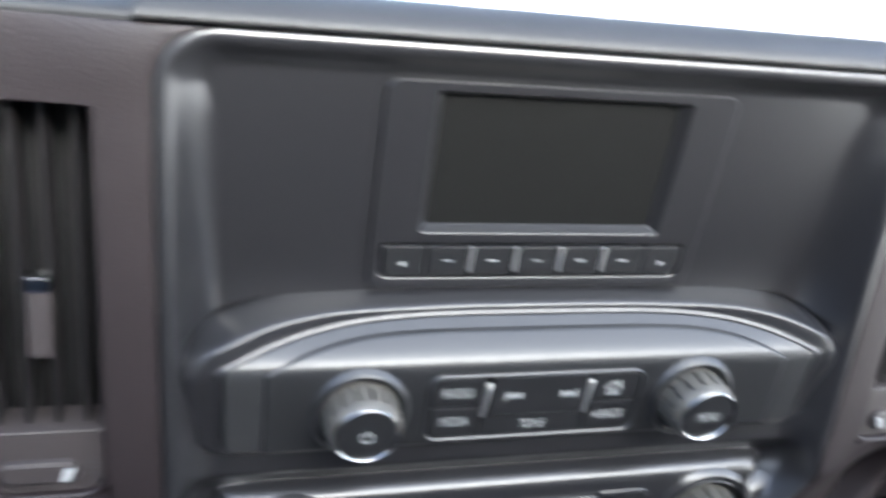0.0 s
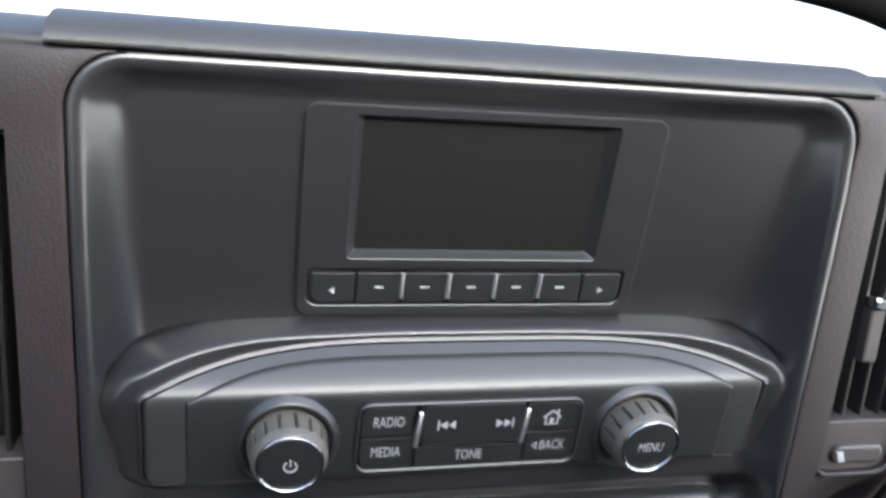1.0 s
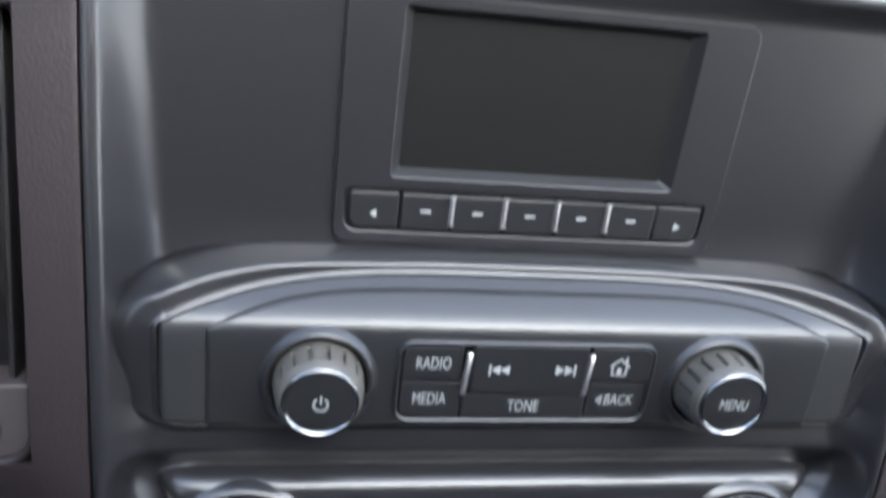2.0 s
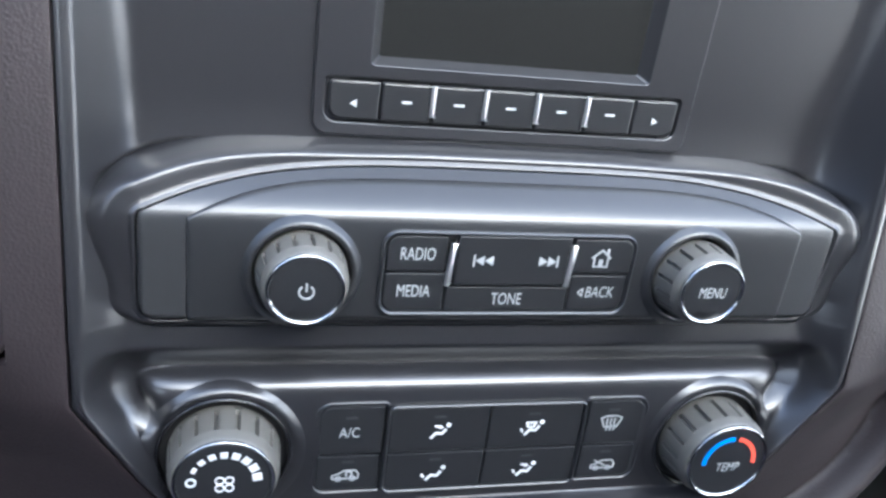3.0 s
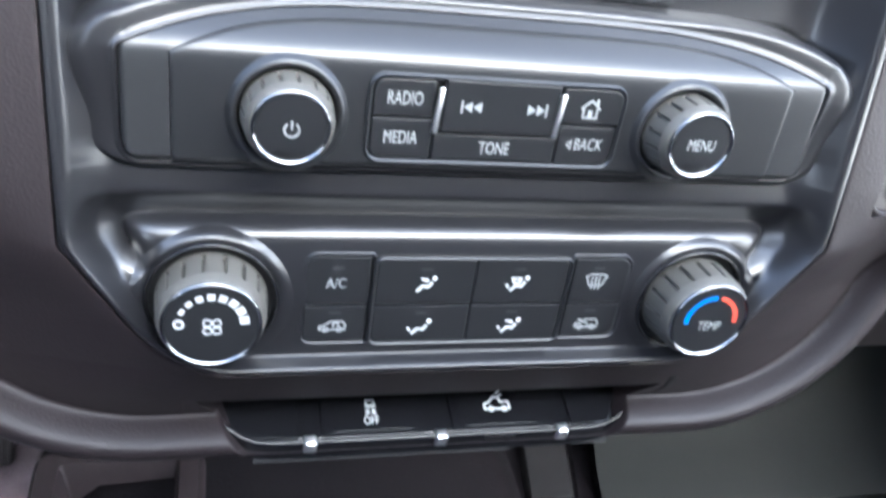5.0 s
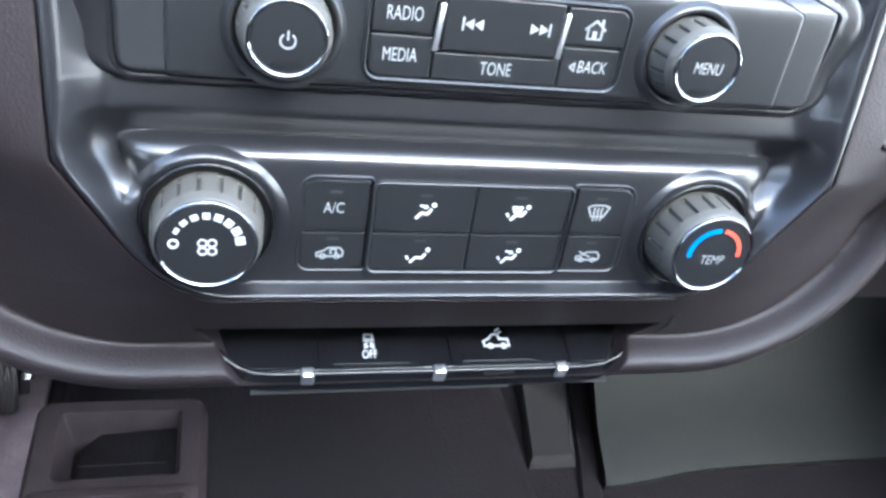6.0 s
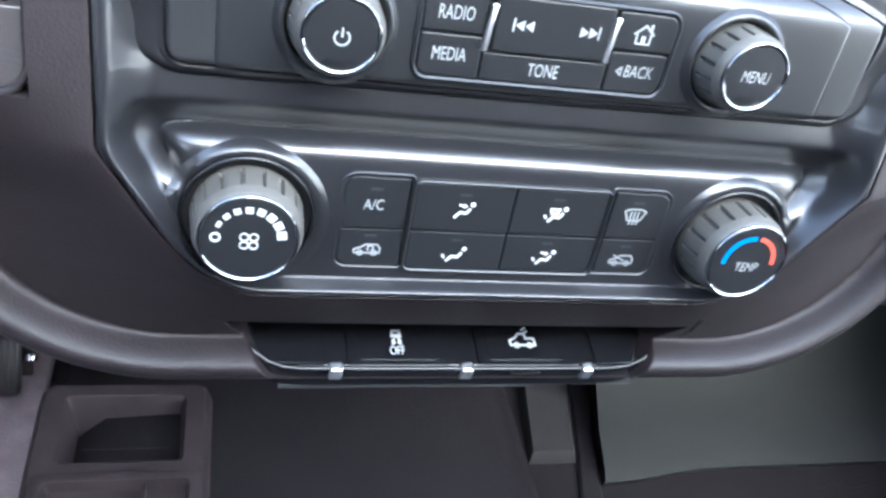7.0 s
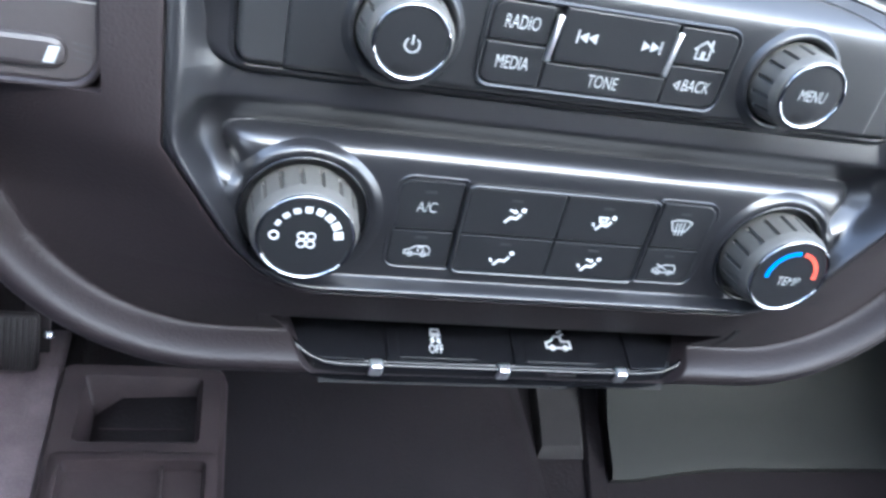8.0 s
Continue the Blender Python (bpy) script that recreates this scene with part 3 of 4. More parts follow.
def clim_key(outline, h, legend, at):
    key = part("key", key_cap(outline, -2.2, h, clim, 0.6), KEY, climate)
    part("legend", legend, BRIGHT if h > 1 else PRINT, key, "white printed pictogram")
    bm = bmesh.new()
    filled(bm, [(at[0] - 2.2, at[1] - 0.5), (at[0] + 2.2, at[1] - 0.5), (at[0] + 2.2, at[1] + 0.5), (at[0] - 2.2, at[1] + 0.5)], h - 0.06, clim)
    part("indicator", bm, DIM, key, "small unlit indicator bar")


def seat(x, y, h, up=False, feet=False, screen=False):
    """A bare mark of vent arrows beside a bent seat line."""
    bm = bmesh.new()
    x0, y0 = x, y
    stroke(bm, [(x - 3.6, y - 3.4), (x - 1.2, y - 0.6), (x + 1.6, y - 1.0), (x + 3.3, y + 1.5)], 1.25, h, clim)
    filled(bm, disc(x + 4.2, y + 3.5, 1.15), h, clim)
    if up:
        stroke(bm, [(x - 2.2, y + 3.2), (x + 0.2, y + 2.6)], 1.0, h, clim)
        filled(bm, [(x + 0.4, y + 3.8), (x - 0.1, y + 1.3), (x + 1.9, y + 2.2)], h, clim)
    if feet:
        filled(bm, [(x - 6.2, y + 0.2), (x - 5.0, y + 0.2), (x - 4.0, y - 1.9), (x - 5.4, y - 1.6)], h, clim)
    if screen:
        stroke(bm, [(x - 3.2, y + 3.4), (x + 1.4, y + 3.4), (x + 0.6, y + 0.8), (x - 2.4, y + 0.8)], 0.7, h, clim, True)
        for k in range(3):
            stroke(bm, [(x - 2.2 + 1.3 * k, y + 1.2), (x - 2.2 + 1.3 * k, y + 2.9)], 0.4, h, clim)
    for q in bm.verts:
        u, v = x0 + (q.co.x / MM - x0) * 0.82, y0 + (q.co.y / MM - y0) * 0.82
        q.co = Vector((u, v, q.co.z / MM - clim(0, q.co.y / MM) + clim(0, v))) * MM
    return bm


H = 1.1
clim_key(rounded(-37.3, -8.2, -0.1, 11.0, (0.4, 0.4, 0.4, 2.4), 4), H, seat(-18.9, 0.4, H, up=True), (-18.9, 7.0))
clim_key(rounded(0.3, -8.2, 37.3, 11.0, (0.4, 0.4, 2.4, 0.4), 4), H, seat(17.6, 0.4, H, feet=True, screen=True), (17.6, 7.0))
clim_key(rounded(-37.3, -25.0, -0.1, -8.7, (2.4, 0.4, 0.4, 0.4), 4), H, seat(-18.7, -18.6, H, feet=True), (-18.7, -12.0))
clim_key(rounded(0.3, -25.0, 37.3, -8.7, (0.4, 2.4, 0.4, 0.4), 4), H, seat(17.4, -18.6, H, up=True, feet=True), (17.4, -12.0))
clim_key(rounded(-62.8, -8.3, -39.6, 12.0, (0.4, 0.4, 0.4, 4.6), 5), 0.8, lettering("A/C", -51.8, 1.0, 4.4, 0.8, clim, 0.75), (-51.4, 7.4))


def car_outline(x, y, h, bar=False):
    bm = bmesh.new()
    body = [(x - 4.8, y - 1.6), (x - 4.9, y - 0.2), (x - 2.6, y + 0.6), (x - 0.6, y + 2.0), (x + 3.6, y + 2.0), (x + 4.8, y + 0.4), (x + 4.6, y - 1.6)]
    stroke(bm, body[::-1], 0.6, h, clim, True)
    for c in (-2.6, 2.6):
        stroke(bm, disc(x + c, y - 1.6, 1.0, 10), 0.5, h, clim, True)
    if bar:
        stroke(bm, [(x - 4.0, y + 2.2), (x + 1.0, y - 0.4)], 0.6, h, clim)
    else:
        stroke(bm, arc(x + 1.2, y + 0.4, 1.1, -60, 240, 10), 0.6, h, clim)
    return bm


clim_key(rounded(-63.0, -24.2, -39.6, -8.8, (3.6, 0.4, 0.4, 0.4), 5), 0.8, car_outline(-52.0, -17.4, 0.8), (-51.4, -11.6))
dx, dy = 49.8, 1.2
bm = bmesh.new()
stroke(bm, [(dx - 4.4, dy + 2.6), (dx - 2.2, dy + 3.5), (dx + 2.2, dy + 3.5), (dx + 4.4, dy + 2.6), (dx + 2.6, dy - 1.4), (dx - 2.6, dy - 1.4)], 0.6, 0.8, clim, True)
for c in (-1.5, 0, 1.5):
    stroke(bm, [(dx + c, dy + 2.4), (dx + c - 0.3, dy + 0.4), (dx + c + 0.3, dy - 1.2), (dx + c, dy - 3.2)], 0.55, 0.8, clim)
clim_key(rounded(39.7, -8.3, 63.0, 11.6, (0.4, 0.4, 4.6, 0.4), 5), 0.8, bm, (50.2, 7.4))
clim_key(rounded(39.7, -24.2, 62.6, -8.8, (0.4, 3.6, 0.4, 0.4), 5), 0.8, car_outline(50.4, -18.2, 0.8, True), (50.6, -12.0))

zk = clim(*FAN)
face = zk - 4 + 21.3
bm = bmesh.new()
stroke(bm, disc(FAN[0] - 10.6, FAN[1] + 0.6, 1.5), 0.6, face, flat, True)
for k in range(8):
    a = radians(152 - 20.5 * k)
    w, l = 0.75 + 0.12 * k, 1.15 + 0.07 * k
    c = Vector((FAN[0] + 10.9 * math.cos(a), FAN[1] + 0.4 + 10.9 * math.sin(a)))
    t_, n_ = Vector((-math.sin(a), math.cos(a))), Vector((math.cos(a), math.sin(a)))
    filled(bm, [c - t_ * l * 0.9 - n_ * w, c - t_ * l * 0.9 + n_ * w, c + t_ * l * 0.9 + n_ * w, c + t_ * l * 0.9 - n_ * w], face)
for sx, sy in ((-1, 1), (1, 1), (-1, -1), (1, -1)):
    stroke(bm, disc(FAN[0] + 0.2 + sx * 1.55, FAN[1] - 0.6 + sy * 1.55, 1.4, 12), 0.42, face, flat, True)
knob(climate, *FAN, zk - 4, 19.3, 21.2, 15.7, 17, bm, DIAL_UP, BRIGHT)
zk = clim(*TEMP)
face = zk - 4 + 21.3
temp = knob(climate, *TEMP, zk - 4, 19.3, 21.2, 15.7, 17, lettering("TEMP", TEMP[0] + 0.2, TEMP[1] - 2.4, 4.2, face, flat, 0.72, 0.1), DIAL_UP, PRINT)
for name_, m_, a0, a1 in (("cold_mark", BLUE, 186, 90), ("warm_mark", RED, 80, -4)):
    bm = bmesh.new()
    stroke(bm, arc(TEMP[0] + 0.3, TEMP[1] + 0.2, 10.6, a0, a1, 18), 1.7, face)
    tilt(bm, *TEMP, face - 0.1, 21.2, DIAL_UP)
    part(name_, bm, m_, temp, "printed blue arc" if m_ is BLUE else "printed red arc")

# ---- dashboard round the stack ----
def bolster(u, v):
    """Distance inside the padded lower edge of the dash."""
    a, b = max(0.0, abs(u) - 118) / 97, max(0.0, 10 - v) / 90
    return (1 - math.hypot(a, b)) * 91


def outside(u, v):
    """Distance outside the face plate."""
    if v > 40:
        return max(0.0, abs(u) - half(v))
    q = np.array((abs(u), v)) - RIM_FROM
    k = np.clip((q * RIM_WAY).sum(1) / RIM_LONG, 0, 1)
    return float(np.sqrt(((q - k[:, None] * RIM_WAY) ** 2).sum(1).min()))


VENT_IN, VENT_OUT, VENT_LO, VENT_HI = 160.0, 205.0, 31.5, 176.5


def dash(u, v):
    d, out = bolster(u, v), outside(u, v)
    up = step(-15, 45, v)
    crest, valley, rim = -20 + 20 * up, -34 + 39 * up, lerp_table(v, EDGE) - 1.0 + 2.0 * step(165, 201, v)
    if abs(u) < 106 and v < -58:
        # cut away behind the switch shelf
        edge = 99.5 - 0.72 * (-62 - v)
        cut = (1 - step(edge - 2.4, edge, abs(u))) * step(58, 63, -v) * (1 - step(84, 87, -v))
        return dash_plain(d, out, crest, valley, rim) * (1 - cut) - 62 * cut
    return dash_plain(d, out, crest, valley, rim, u, v)


def dash_plain(d, out, crest, valley, rim, u=0.0, v=0.0):
    if d < 0:
        return crest - (10 - math.sqrt(max(0.0, 100 - min(d * d, 100)))) * 1.6 - max(0.0, -d - 9) * 2.5
    low = 1 - step(-15, 45, v)
    roll = crest - 9.0 * (d / 7.0) ** 2 if d < 7 else crest - 9 - (d - 7) * 2.57
    t = min(1.0, out / max(0.5, out + d - 8))
    h = rim + (valley - rim) * (step(0, 1, t) * (1 - low) + t ** 1.1 * low)
    h -= 1.8 * (1 - min(1.0, out / 1.6)) ** 2
    h = -soft_min(-h, -roll, k=1.8)
    if VENT_IN + 1.5 < abs(u) < VENT_OUT - 1.5 and VENT_LO + 1.5 < v < VENT_HI - 1.5:
        h = -30.0
    return h


dashboard = thing("dashboard", "dark grained vinyl dashboard of a pickup truck", "dashboard", kind="structure")
GAP = 1.0
vs = sorted(set(spread(LOW, -12, 0.8) + spread(-12, 175, 1.6) + [TOP - 26 + 26 * math.sin(radians(90 * k / 30)) for k in range(1, 31)]))
bm = bmesh.new()
for s in (-1, 1):
    grid = []
    for v in vs:
        u0 = half(v) + GAP
        grid.append([(s * u, v, dash(u, v)) for u in [u0 + (238 - u0) * (k / 70) ** 1.15 for k in range(71)]])
    sheet(bm, grid, 8, "l")
grid = []
for k in range(150, -1, -1):
    row = []
    for u in sorted(set(spread(-238, -108, 2.4) + spread(-107, -82, 0.6) + spread(-80, 80, 2.4) + spread(82, 107, 0.6) + spread(108, 238, 2.4))):
        top = LOW - GAP * (1 - step(85, 89, abs(u)))
        row.append((u, top - (112 + top) * k / 150, dash(u, top - (112 + top) * k / 150)))
    grid.append(row)
sheet(bm, grid)
part("surround", bm, GRAINED, dashboard, "dark grained surround panel", smooth=60)
# rolled brow and flat top
PROFILE = [(TOP + GAP, 9.5), (TOP + GAP, 16.2), (TOP + 1.6, 17.2), (TOP + 2.8, 17.2), (TOP + 5, 15.6), (TOP + 6.8, 13.2), (TOP + 8.4, 10.0), (TOP + 9.8, 6.0), (TOP + 10.8, 1.5), (TOP + 11.4, -3.5), (TOP + 11.6, -10), (TOP + 8, -44), (TOP - 12, -130), (TOP - 24, -220), (TOP - 20, -300)]
part("brow", sheet(bmesh.new(), [[(u, v, n) for u in spread(-148.6, 148.6, 4)] for v, n in PROFILE], 5, "lr"), PAD, dashboard, "soft grey dash top", smooth=60)
for s in (-1, 1):
    us = [149.0 + (900 - 149.0) * (k / 50) ** 2 for k in range(51)]
    grid = []
    for v, n in [(TOP - 0.6, 16.8), (TOP + 0.8, 17.2)] + PROFILE[3:]:
        grid.append([(s * u, v - 2.8 * step(TOP, TOP + 10, v) - 0.00003 * (u - 149) ** 2, n + dash(min(u, 237), TOP) - 17.4 - 0.4 * step(TOP, TOP + 10, v)) for u in us])
    part("side_pad", sheet(bmesh.new(), grid, 5, "l"), PAD, dashboard, "soft grey dash top", smooth=60)
    # lower dash beside the stack
    grid = [[(s * u, v, n) for u in spread(236, 900, 30)] for v, n in ((TOP - 2, 9), (120, -4), (60, -10), (20, -18), (-20, -34), (-60, -70), (-90, -110))]
    part("lower_panel", sheet(bmesh.new(), grid), GRAINED, dashboard, "dark lower dash panel", smooth=60)

# Unseen black sheets, added to stop sky light leaking through the joint.
part("leak_block", sheet(bmesh.new(), [[(u, v, 2.0) for u in spread(-154, 154, 7)] for v in (189.5, 199, 207)]), BLACK, dashboard, "unseen black sheet that blocks light through the joint")
for s in (-1, 1):
    part("leak_block", sheet(bmesh.new(), [[(s * u, v, 1.0) for u in spread(122, 154, 8)] for v in (170, 180, 189.5)]), BLACK, dashboard, "unseen black sheet that blocks light through the joint")

# Raised black patch; its colour stands in for a notch's shaded recess.
part("slot", key_cap([(106.5, -63), (110.5, -63), (105.0, -51), (101.5, -51)], -2, 0.5, dash, 0.4), BLACK, dashboard, "slanted black patch painted for a notch's dark recess")

# ---- air vents ----
def vent(s):
    v_ = thing("air_vent", "dark air vent with upright slats, chrome-tipped tab and thumb wheel", "air vent", group="dash air vents")
    def m(pts):
        return [(s * x, y) for x, y in pts][::s]
    base = lambda u, v: 5.5
    out = rounded(VENT_IN, VENT_LO, VENT_OUT, VENT_HI, (11, 11, 8, 8), 6)
    part("frame", ring_frame(m(out), m(shrink(out, 2.4)), -30, 1.4, base, 0.8), GRAINED, v_)
    part("duct", rings(bmesh.new(), [(m(shrink(out, 2.0)), -28), (m(shrink(out, 2.6)), -28.5)], base), BLACK, v_)
    for k in range(4):
        c = 168.5 + 9.6 * k
        bm = bmesh.new()
        o = rounded(c - 1.0, 58.5, c + 1.0, 173.5, 0.6, 3)
        part("slat", rings(bm, [(m(o), -22), (m(o), -7.0), (m(shrink(o, 0.5)), -6.4)], base), SLAT, v_)
    c = 181.5
    tab = part("tab", key_cap(m(rounded(c - 4.0, 86, c + 4.0, 112, 1.5, 4)), -8, -1.5, base, 1.5), VENTGREY, v_, "grey slider tab")
    part("chrome_tip", key_cap(m(rounded(c - 4.2, 110.5, c + 4.2, 116.5, 1.2, 4)), -8, -0.6, base, 1.2), CHROME, tab, "bright chrome tip")
    o = rounded(VENT_IN + 2.3, VENT_LO + 2.3, VENT_OUT - 2.3, 58.5, (8.5, 8.5, 0.5, 0.5), 5)
    part("lower_panel", key_cap(m(o), -20, -1.6, base, 0.8), VENTGREY, v_, "grey lower panel")
    w = part("thumb_wheel", key_cap(m(rounded(170.6, 37.6, 198, 47.5, 4.6, 6)), -3, 0.8, base, 2.0), VENTGREY, v_, "grey thumb wheel")
    part("mark", key_cap(m([(174.0, 39.4), (177.4, 39.4), (175.4, 44.6), (172.2, 44.6)]), -1, 1.5, base, 0.4), PRINT, w, "white wheel mark")
    bm = bmesh.new()
    for k in range(3):
        stroke(bm, m([(163.8, 44.6 - 2.2 * k), (169.4, 45.6 - 2.2 * k)]), 0.5, -1.6, base)
    part("print", bm, DIM, v_, "faint printed lines")


vent(-1)
vent(1)

# ---- switch bank under the climate controls ----
def bank(u, s, h):
    """A point on the shelf: s mm from back to front, h above it."""
    return (u, -73.5 - 0.43 * s + 0.902 * h, -46 + 0.902 * s + 0.43 * h)


def trapezoid(u0, u1, w0, w1, s0, s1):
    """Outline from the front edge (u0..u1 at s1) to the back (w0..w1 at s0)."""
    return [(u0, -s1), (u1, -s1), (w1, -s0), (w0, -s0)]


def shelf(outline, h0, h1, edge=0.8):
    bm = rings(bmesh.new(), [(outline, h0), (outline, h1 - edge), (shrink(outline, edge * 0.3), h1 - edge * 0.3), (shrink(outline, edge), h1)])
    for q in bm.verts:
        q.co = Vector(bank(q.co.x / MM, -q.co.y / MM, q.co.z / MM)) * MM
    return bm


switches = thing("switch_bank", "black switch row with chrome clips under the climate controls", "switch bank")
o = [(-88, -19.5), (-83, -21.5), (-72, -22.4), (76, -22.4), (85, -21.5), (90, -19.5), (99, -2), (98, 6), (-100, 6), (-101, -2)]
part("tray", shelf(o, -5, 0.8, 1.8), GLOSS, switches, "glossy black tray", smooth=30)
part("blank", shelf([(-83, -20.8), (-60, -20.8), (-60, 0), (-95, 0), (-94, -3)], 0, 2.0, 0.8), GLOSS, switches)
part("blank", shelf([(64, -20.8), (82, -20.8), (92, -3), (93, 0), (64, 0)], 0, 2.0, 0.8), GLOSS, switches)
bm, prev = bmesh.new(), None
for u, q in [(-103.5, -4), (-101, 0.5), (-97.5, 6), (-93, 12), (-88.0, 17.0), (-83.0, 20.0), (-77, 21.8), (-70, 22.6), (-40, 22.8), (0, 22.8), (40, 22.8), (70, 22.6), (79, 21.8), (86, 20.0), (91.0, 17.0), (94.5, 12), (97.5, 6), (99.5, 0.5), (101.5, -4)]:
    side = step(74, 90, abs(u)) * math.copysign(1, u)
    top_h = 2.2 + 5.5 * step(76, 98, abs(u))
    row = []
    for k in range(12):
        a = math.pi * k / 11
        row.append(bm.verts.new(Vector(bank(u + side * 1.4 * math.cos(a), q + (1 - 0.55 * abs(side)) * 1.4 * math.cos(a), top_h - 1.4 + 1.4 * math.sin(a))) * MM))
    row = [bm.verts.new(Vector(bank(u + side * 3.4, q + (1 - 0.55 * abs(side)) * 1.8, -9)) * MM)] + row + [bm.verts.new(Vector(bank(u - side * 1.4, q - (1 - 0.55 * abs(side)) * 1.4, -2)) * MM)]
    if prev:
        for k in range(len(row) - 1):
            bm.faces.new((prev[k], prev[k + 1], row[k + 1], row[k]))
    prev = row
part("edge_trim", bm, GLOSS, switches, "glossy rounded front edge", smooth=70)
for (u0, u1), kind_ in (((-50, -5), 0), ((8, 53), 1)):
    key = part("rocker_switch", shelf(trapezoid(u0, u1, u0, u1, 1, 20.8), 0, 1.8, 0.8), GLOSS, switches)
    part("pad", shelf(rounded(u0 + 5, -19, u1 - 5, -3, 1.5, 3), 1, 2.0, 0.15), GLOSS, key, "black rocker face")
    c = (u0 + u1) / 2
    bm = bmesh.new()
    if kind_ == 0:
        bm = lettering("OFF", c - 0.5, -14.6, 4.6, 2.3, flat, 0.6)
        stroke(bm, [(c - 2.0, -4.0), (c + 1.2, -4.0), (c + 1.6, -7.2), (c - 2.4, -7.2)], 0.8, 2.3, flat, True)
        filled(bm, [(c - 2.2, -6.0), (c + 1.4, -6.0), (c + 1.8, -7.6), (c - 2.6, -7.6)][::-1], 2.3)
        for d_ in (-1, 1):
            stroke(bm, [(c - 0.4 + d_ * 0.6, -8.2), (c - 0.4 + d_ * 1.8, -9.3), (c - 0.4 + d_ * 0.8, -10.2), (c - 0.4 + d_ * 2.2, -11.2)], 0.8, 2.3)
    else:
        stroke(bm, [(c - 6, -11.2), (c - 6.2, -8.6), (c - 3.6, -7.4), (c - 1.6, -5.0), (c + 1.2, -5.0), (c + 1.6, -7.6), (c + 5.4, -7.6), (c + 5.6, -11.2)][::-1], 0.9, 2.3, flat, True)
        for d_ in (-3.2, 3.0):
            filled(bm, disc(c + d_, -11.2, 1.5), 2.3)
        stroke(bm, [(c + 0.2, -3.2), (c + 2.6, -1.6)], 0.8, 2.3)
        stroke(bm, [(c + 1.6, -4.4), (c + 3.2, -3.4)], 0.8, 2.3)
    for q in bm.verts:
        q.co = Vector(bank(q.co.x / MM, -q.co.y / MM, q.co.z / MM)) * MM
    part("legend", bm, BRIGHT, key, "white printed symbol")
for c in (-55.0, 2.0, 58.6):
    part("chrome_clip", shelf(rounded(c - 2.7, -25.4, c + 2.7, -20.4, 0.8, 3), -3.2, 3.0, 1.2), SATINCHROME, switches, "small chrome clip")
# Small pale strip on the tray's front edge.
part("pale_edge", shelf(rounded(22, -24.6, 36, -23.4, 0.4, 3), -0.6, 0.9, 0.3), VENTGREY, switches, "small pale mark")

# lip under the shelf
lip = thing("lower_dash_lip", "dark plastic lip under the dash edge", "trim")
bm = bmesh.new()
for u0, u1, v0 in ((-78, 36, -93.6), (30, 84, -92.6)):
    sheet(bm, [[(u, v, n) for u in spread(u0, u1, 10)] for v, n in ((v0 + 5, -30), (v0 + 0.8, -28.4), (v0, -28.2), (v0 - 0.8, -29), (v0 - 1.6, -36), (v0 - 1.6, -80))])
part("lip", bm, BLACK, lip)

# ---- footwell ----
def solid(name, label, category, lo, hi, mat, bevel=0.004, kind=""):
    ob = link_mesh(name, box(bmesh.new(), lo, hi, bevel), mat)
    return tagged(ob, label, category, kind=kind)


solid("floor", "black vinyl cab floor", "floor", (-0.85, -1.3, -0.05), (0.85, 0.8, 0.0), CARPET, 0, "structure")
# The mat's pale colour also carries the driver-side daylight on this floor.
mat = thing("floor_mat", "worn grey-purple driver footwell carpet mat, paled for side daylight", "floor mat", pose(0, 0, 0))
part("carpet", box(bmesh.new(), (-0.82, -0.9, 0.001), (-0.275, 0.50, 0.014), 0.006), MAT, mat)
tunnel = thing("floor_tunnel", "black floor hump between the footwells", "floor hump", pose(0, 0, 0), kind="structure")
bm = bmesh.new()
grid = [[(x * 1000, y, z * 1000) for x, z in ((-0.26, 0.0), (-0.24, 0.06), (-0.2, 0.09), (-0.1, 0.095), (0.14, 0.095), (0.2, 0.08), (0.235, 0.05), (0.25, 0.0))] for y in spread(-1300, 800, 100)]
sheet(bm, grid)
part("cover", bm, CARPET, tunnel, smooth=60)
bm = bmesh.new()
rings(bm, [([(258, 60), (286, 60), (404, 600), (380, 600)], 0), ([(258, 60), (286, 60), (404, 600), (380, 600)], 4), ([(261, 62), (283, 62), (401, 598), (383, 598)], 7)])
part("side_panel", bm, CARPET, tunnel)
bm = bmesh.new()
rings(bm, [([(259, 332), (318, 332), (378, 600), (300, 600)], 0), ([(260, 334), (317, 334), (377, 599), (301, 599)], 8), ([(264, 340), (313, 340), (372, 594), (306, 594)], 14)])
part("heater_cover", bm, HEATER, tunnel, "dark grey heater cover")
toe = thing("toe_board", "grey vinyl toe board of the passenger footwell", "toe board", pose(0, 0, 0), kind="structure")
bm = bmesh.new()
grid = [[(x, 298 + dy + 16 * step(340, 500, x), z) for x in [340 + 0.12 * max(0, dy) + q for q in spread(0, 500, 20)]] for dy, z in ((0, 0), (-4, 12), (6, 20), (60, 32), (140, 70), (260, 200), (380, 380))]
sheet(bm, grid)
part("panel", bm, TOE, toe, smooth=60)

console = thing("floor_console", "grey-brown plastic floor console with an open bin", "console", pose(0, 0, 0))
bm = bmesh.new()
X0, X1, Y1 = -258, -104, 362
body = rounded(X0, -300, X1, Y1, 14, 5)
bin_top = rounded(-234, 268, -127, 343, 4, 5)
bin_mid = rounded(-226, 272, -133, 330, 3, 5)
bin_floor = rounded(-224, 273, -134, 316, 3, 5)
rings(bm, [(shrink(body, -14), 0), (shrink(body, -3), 96), (body, 107), (shrink(body, 4), 112), (shrink(bin_top, -2), 112), (bin_top, 110), (bin_mid, 76), (bin_floor, 48)])
part("body", bm, CONSOLE, console, "grey-brown plastic body with a bin", smooth=35)
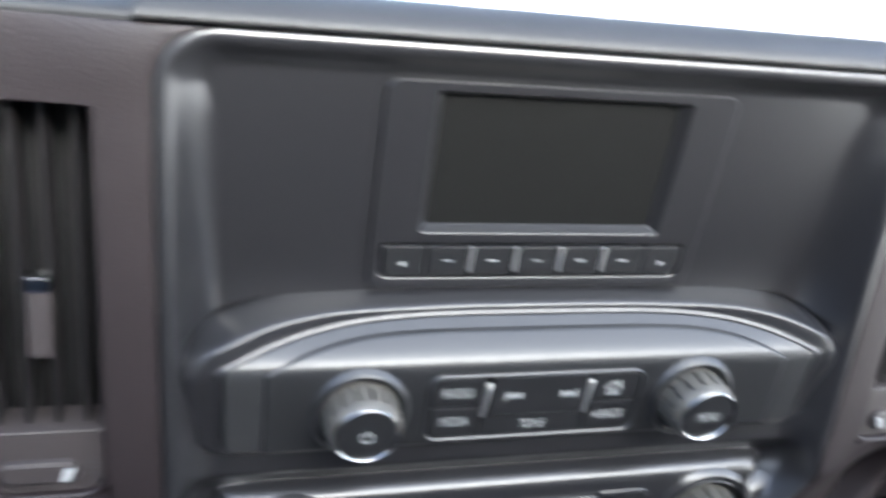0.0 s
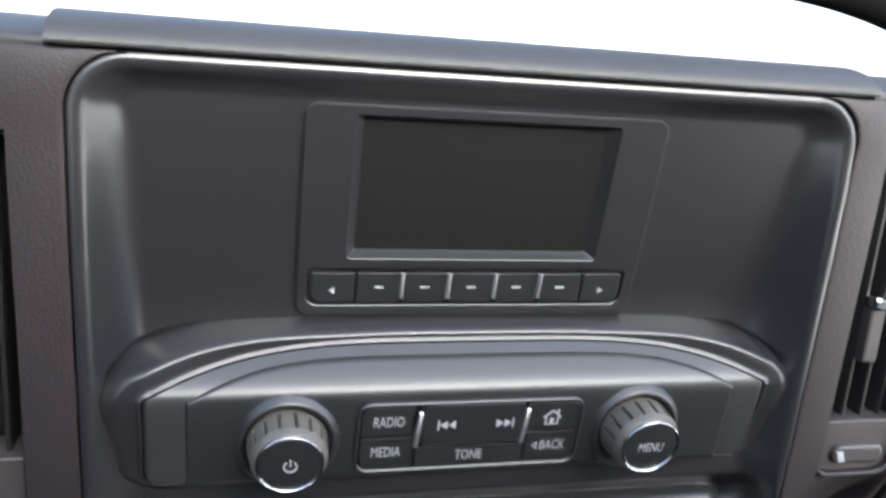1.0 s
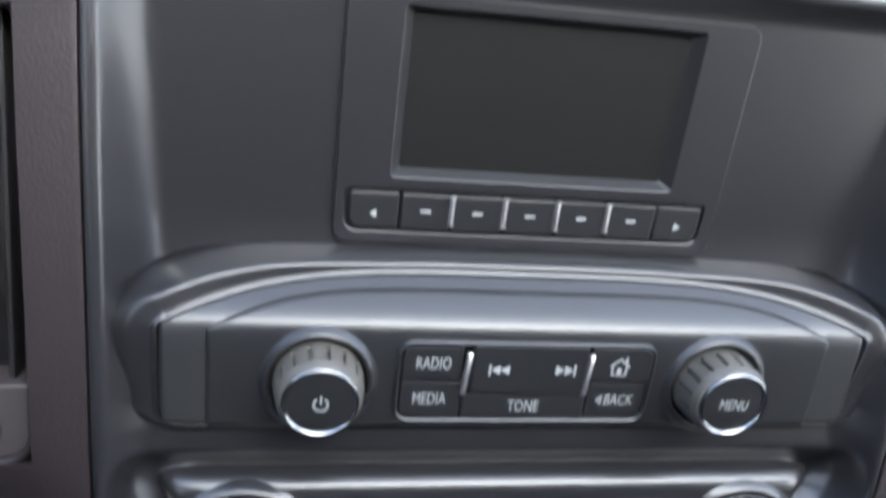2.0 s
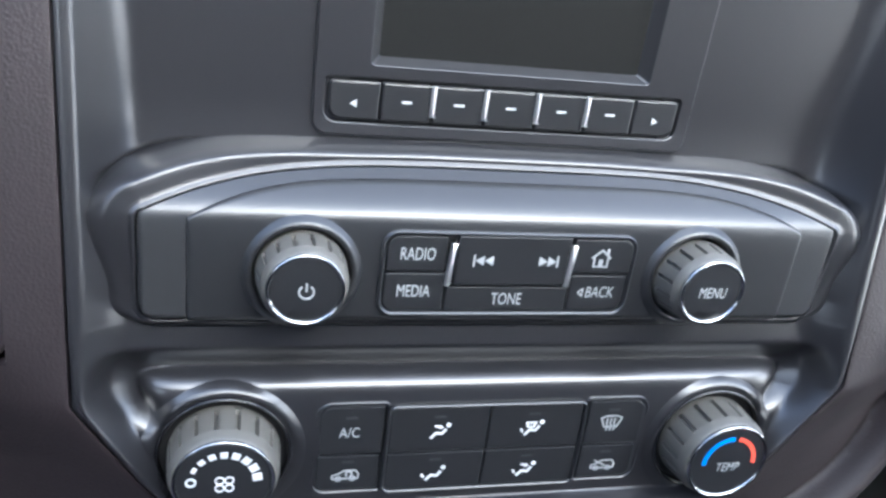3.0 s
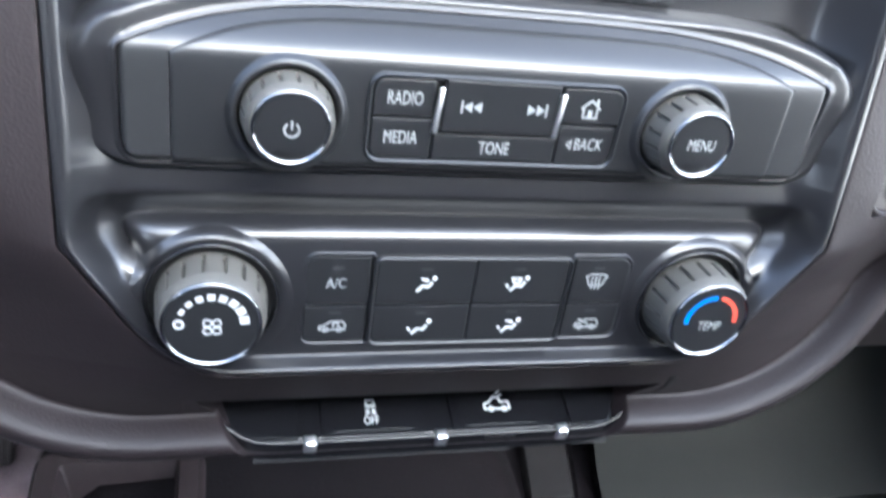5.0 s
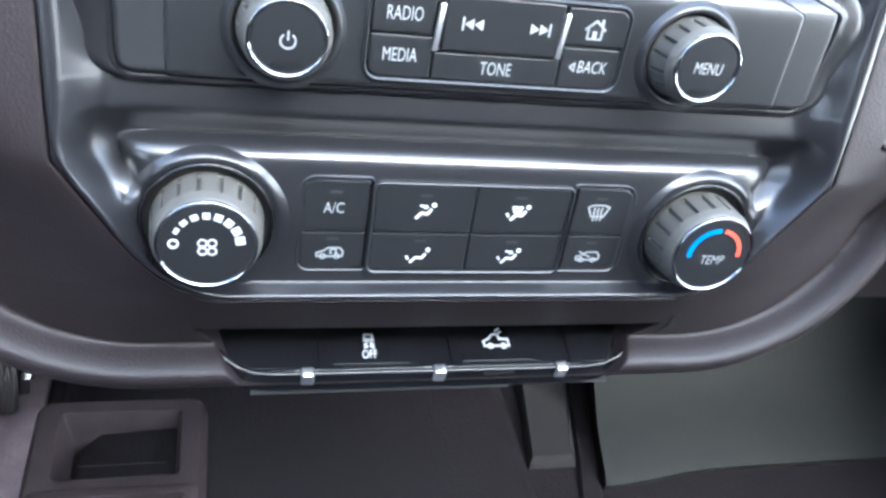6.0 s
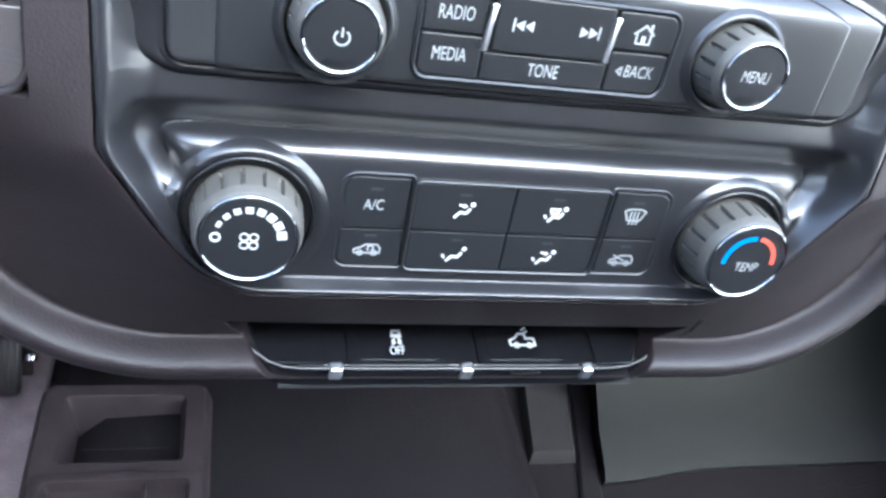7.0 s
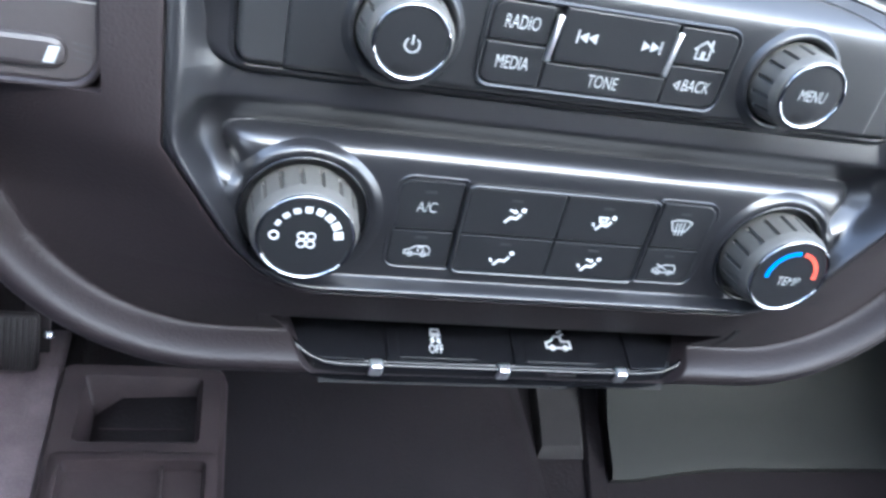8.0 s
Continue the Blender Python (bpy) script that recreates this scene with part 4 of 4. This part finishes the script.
bm = bmesh.new()
rings(bm, [(rounded(-246, -280, -108, 238, 8, 5), 120), (rounded(-246, -280, -108, 238, 8, 5), 136), (rounded(-241, -275, -113, 233, 7, 5), 139), (rounded(-236, -270, -118, 227, 5, 5), 139), (rounded(-233, -268, -121, 224, 4, 5), 128)])
part("cup_tray", bm, CONSOLE, console, "raised tray rim", smooth=35)
bm = bmesh.new()
box(bm, (-0.1560, -0.20, 0.126), (-0.1535, 0.222, 0.139), 0.001)
part("divider", bm, CONSOLE, console)
bm = bmesh.new()
box(bm, (-0.216, 0.2895, 0.10), (-0.138, 0.2905, 0.1005))
part("bin_ledge", bm, CONSOLE, console)

pedal = thing("brake_pedal", "ribbed grey rubber brake pedal on a metal arm", "pedal", pose(-0.334, 0.44, 0.05, -32, 0, 0))
part("arm", box(bmesh.new(), (0.02, 0.01, -0.012), (0.046, 0.016, 0.2), 0.002), GRAINED, pedal)
pad = part("pad", box(bmesh.new(), (-0.045, -0.008, -0.03), (0.037, 0.01, 0.034), 0.007), VENTGREY, pedal, "grey rubber pad")
for k in range(13):
    x = -0.04 + 0.006 * k
    part("rib", box(bmesh.new(), (x, -0.0105, -0.026), (x + 0.0028, -0.006, 0.030), 0.0008), VENTGREY, pad)
part("bolt", lathe([(6, 0), (6, 5), (4, 8), (0, 8.5)], 16, None, 46, 0, 8), CHROME, pedal, "bright metal bolt")

# ---- the unseen cab that closes the place, its openings sized to shape the daylight ----
def wall(name, pieces, label):
    bm = bmesh.new()
    for lo, hi in pieces:
        box(bm, lo, hi)
    ob = link_mesh(name, bm, TRIM)
    return tagged(ob, label, "cab wall", kind="structure")


wall("wall_west", [((-0.90, -1.35, -0.05), (-0.85, 0.85, 0.72)), ((-0.90, -1.35, 1.14), (-0.85, -0.5, 1.25)), ((-0.90, -1.35, 0.72), (-0.85, -1.2, 1.14)), ((-0.90, -0.7, 0.72), (-0.85, -0.05, 1.14)), ((-0.90, -0.05, 0.72), (-0.85, 0.85, 0.84))], "unseen dark cab side, openings sized to shape the light")
wall("wall_east", [((0.85, -1.35, -0.05), (0.90, 0.85, 0.44)), ((0.85, -1.35, 1.14), (0.90, -0.5, 1.25)), ((0.85, -1.35, 0.44), (0.90, -0.75, 1.14)), ((0.85, 0.36, 0.44), (0.90, 0.85, 0.72)), ((0.85, -0.75, 0.44), (0.90, 0.36, 0.52))], "unseen dark cab side, opening widened to let in light")
wall("wall_south", [((-0.85, -1.35, -0.05), (0.85, -1.3, 1.25))], "unseen dark rear cab wall, closed to cut light")
wall("wall_north", [((-0.85, 0.80, -0.05), (0.85, 0.85, 0.62))], "dark firewall of the cab")
tagged(link_mesh("ceiling", box(bmesh.new(), (-0.9, -1.35, 1.25), (0.9, -0.62, 1.29)), TRIM), "unseen cab headliner, cut short to admit sky light", "ceiling", kind="structure")
tagged(link_mesh("ground", box(bmesh.new(), (-300, -300, -0.75), (300, 300, -0.7)), CONCRETE), "pale concrete ground outside", "ground", kind="structure")
# White panel, added so that the view over the brow burns out.
hood = thing("white_stand_in", "white hood-like panel added for the blown-out white past the dash", "truck hood", pose(0, 0, 0))
grid = [[(x, y, 700 - 0.00004 * x * x - 30 * step(900, 1900, y)) for x in spread(-850, 850, 50)] for y in spread(340, 1900, 60)]
part("panel", sheet(bmesh.new(), grid, 20), HOODWHITE, hood, "white stand-in panel", smooth=60)
# Added bar and feet, standing in for a dark band of unknown nature.
rail = thing("dark_bar", "dark bar standing in for an unidentified dark band behind the brow", "rail", pose(0, 0, 0))
BAR_LINE = [(-360, 800), (-350, 826), (-320, 846), (-200, 850), (0, 840), (80, 835), (130, 832), (180, 826), (220, 816), (250, 804), (272, 792), (290, 776)]
path = [((x, 112.0, eased(x, BAR_LINE, 18.0)), (0, 1, 0), (0, 0, 1)) for x in spread(-360, 285, 5)]
sweep(bm := bmesh.new(), path, [(12 * math.cos(2 * math.pi * k / 18), 12 * math.sin(2 * math.pi * k / 18)) for k in range(18)], closed=True)
part("bar", bm, DULLBLACK, rail, smooth=60)
for x in (-360, 285):
    part("foot", lathe([(15, -30), (15, 2), (11, 8), (0, 9)], 24, None, x, 112, 796), DULLBLACK, rail)
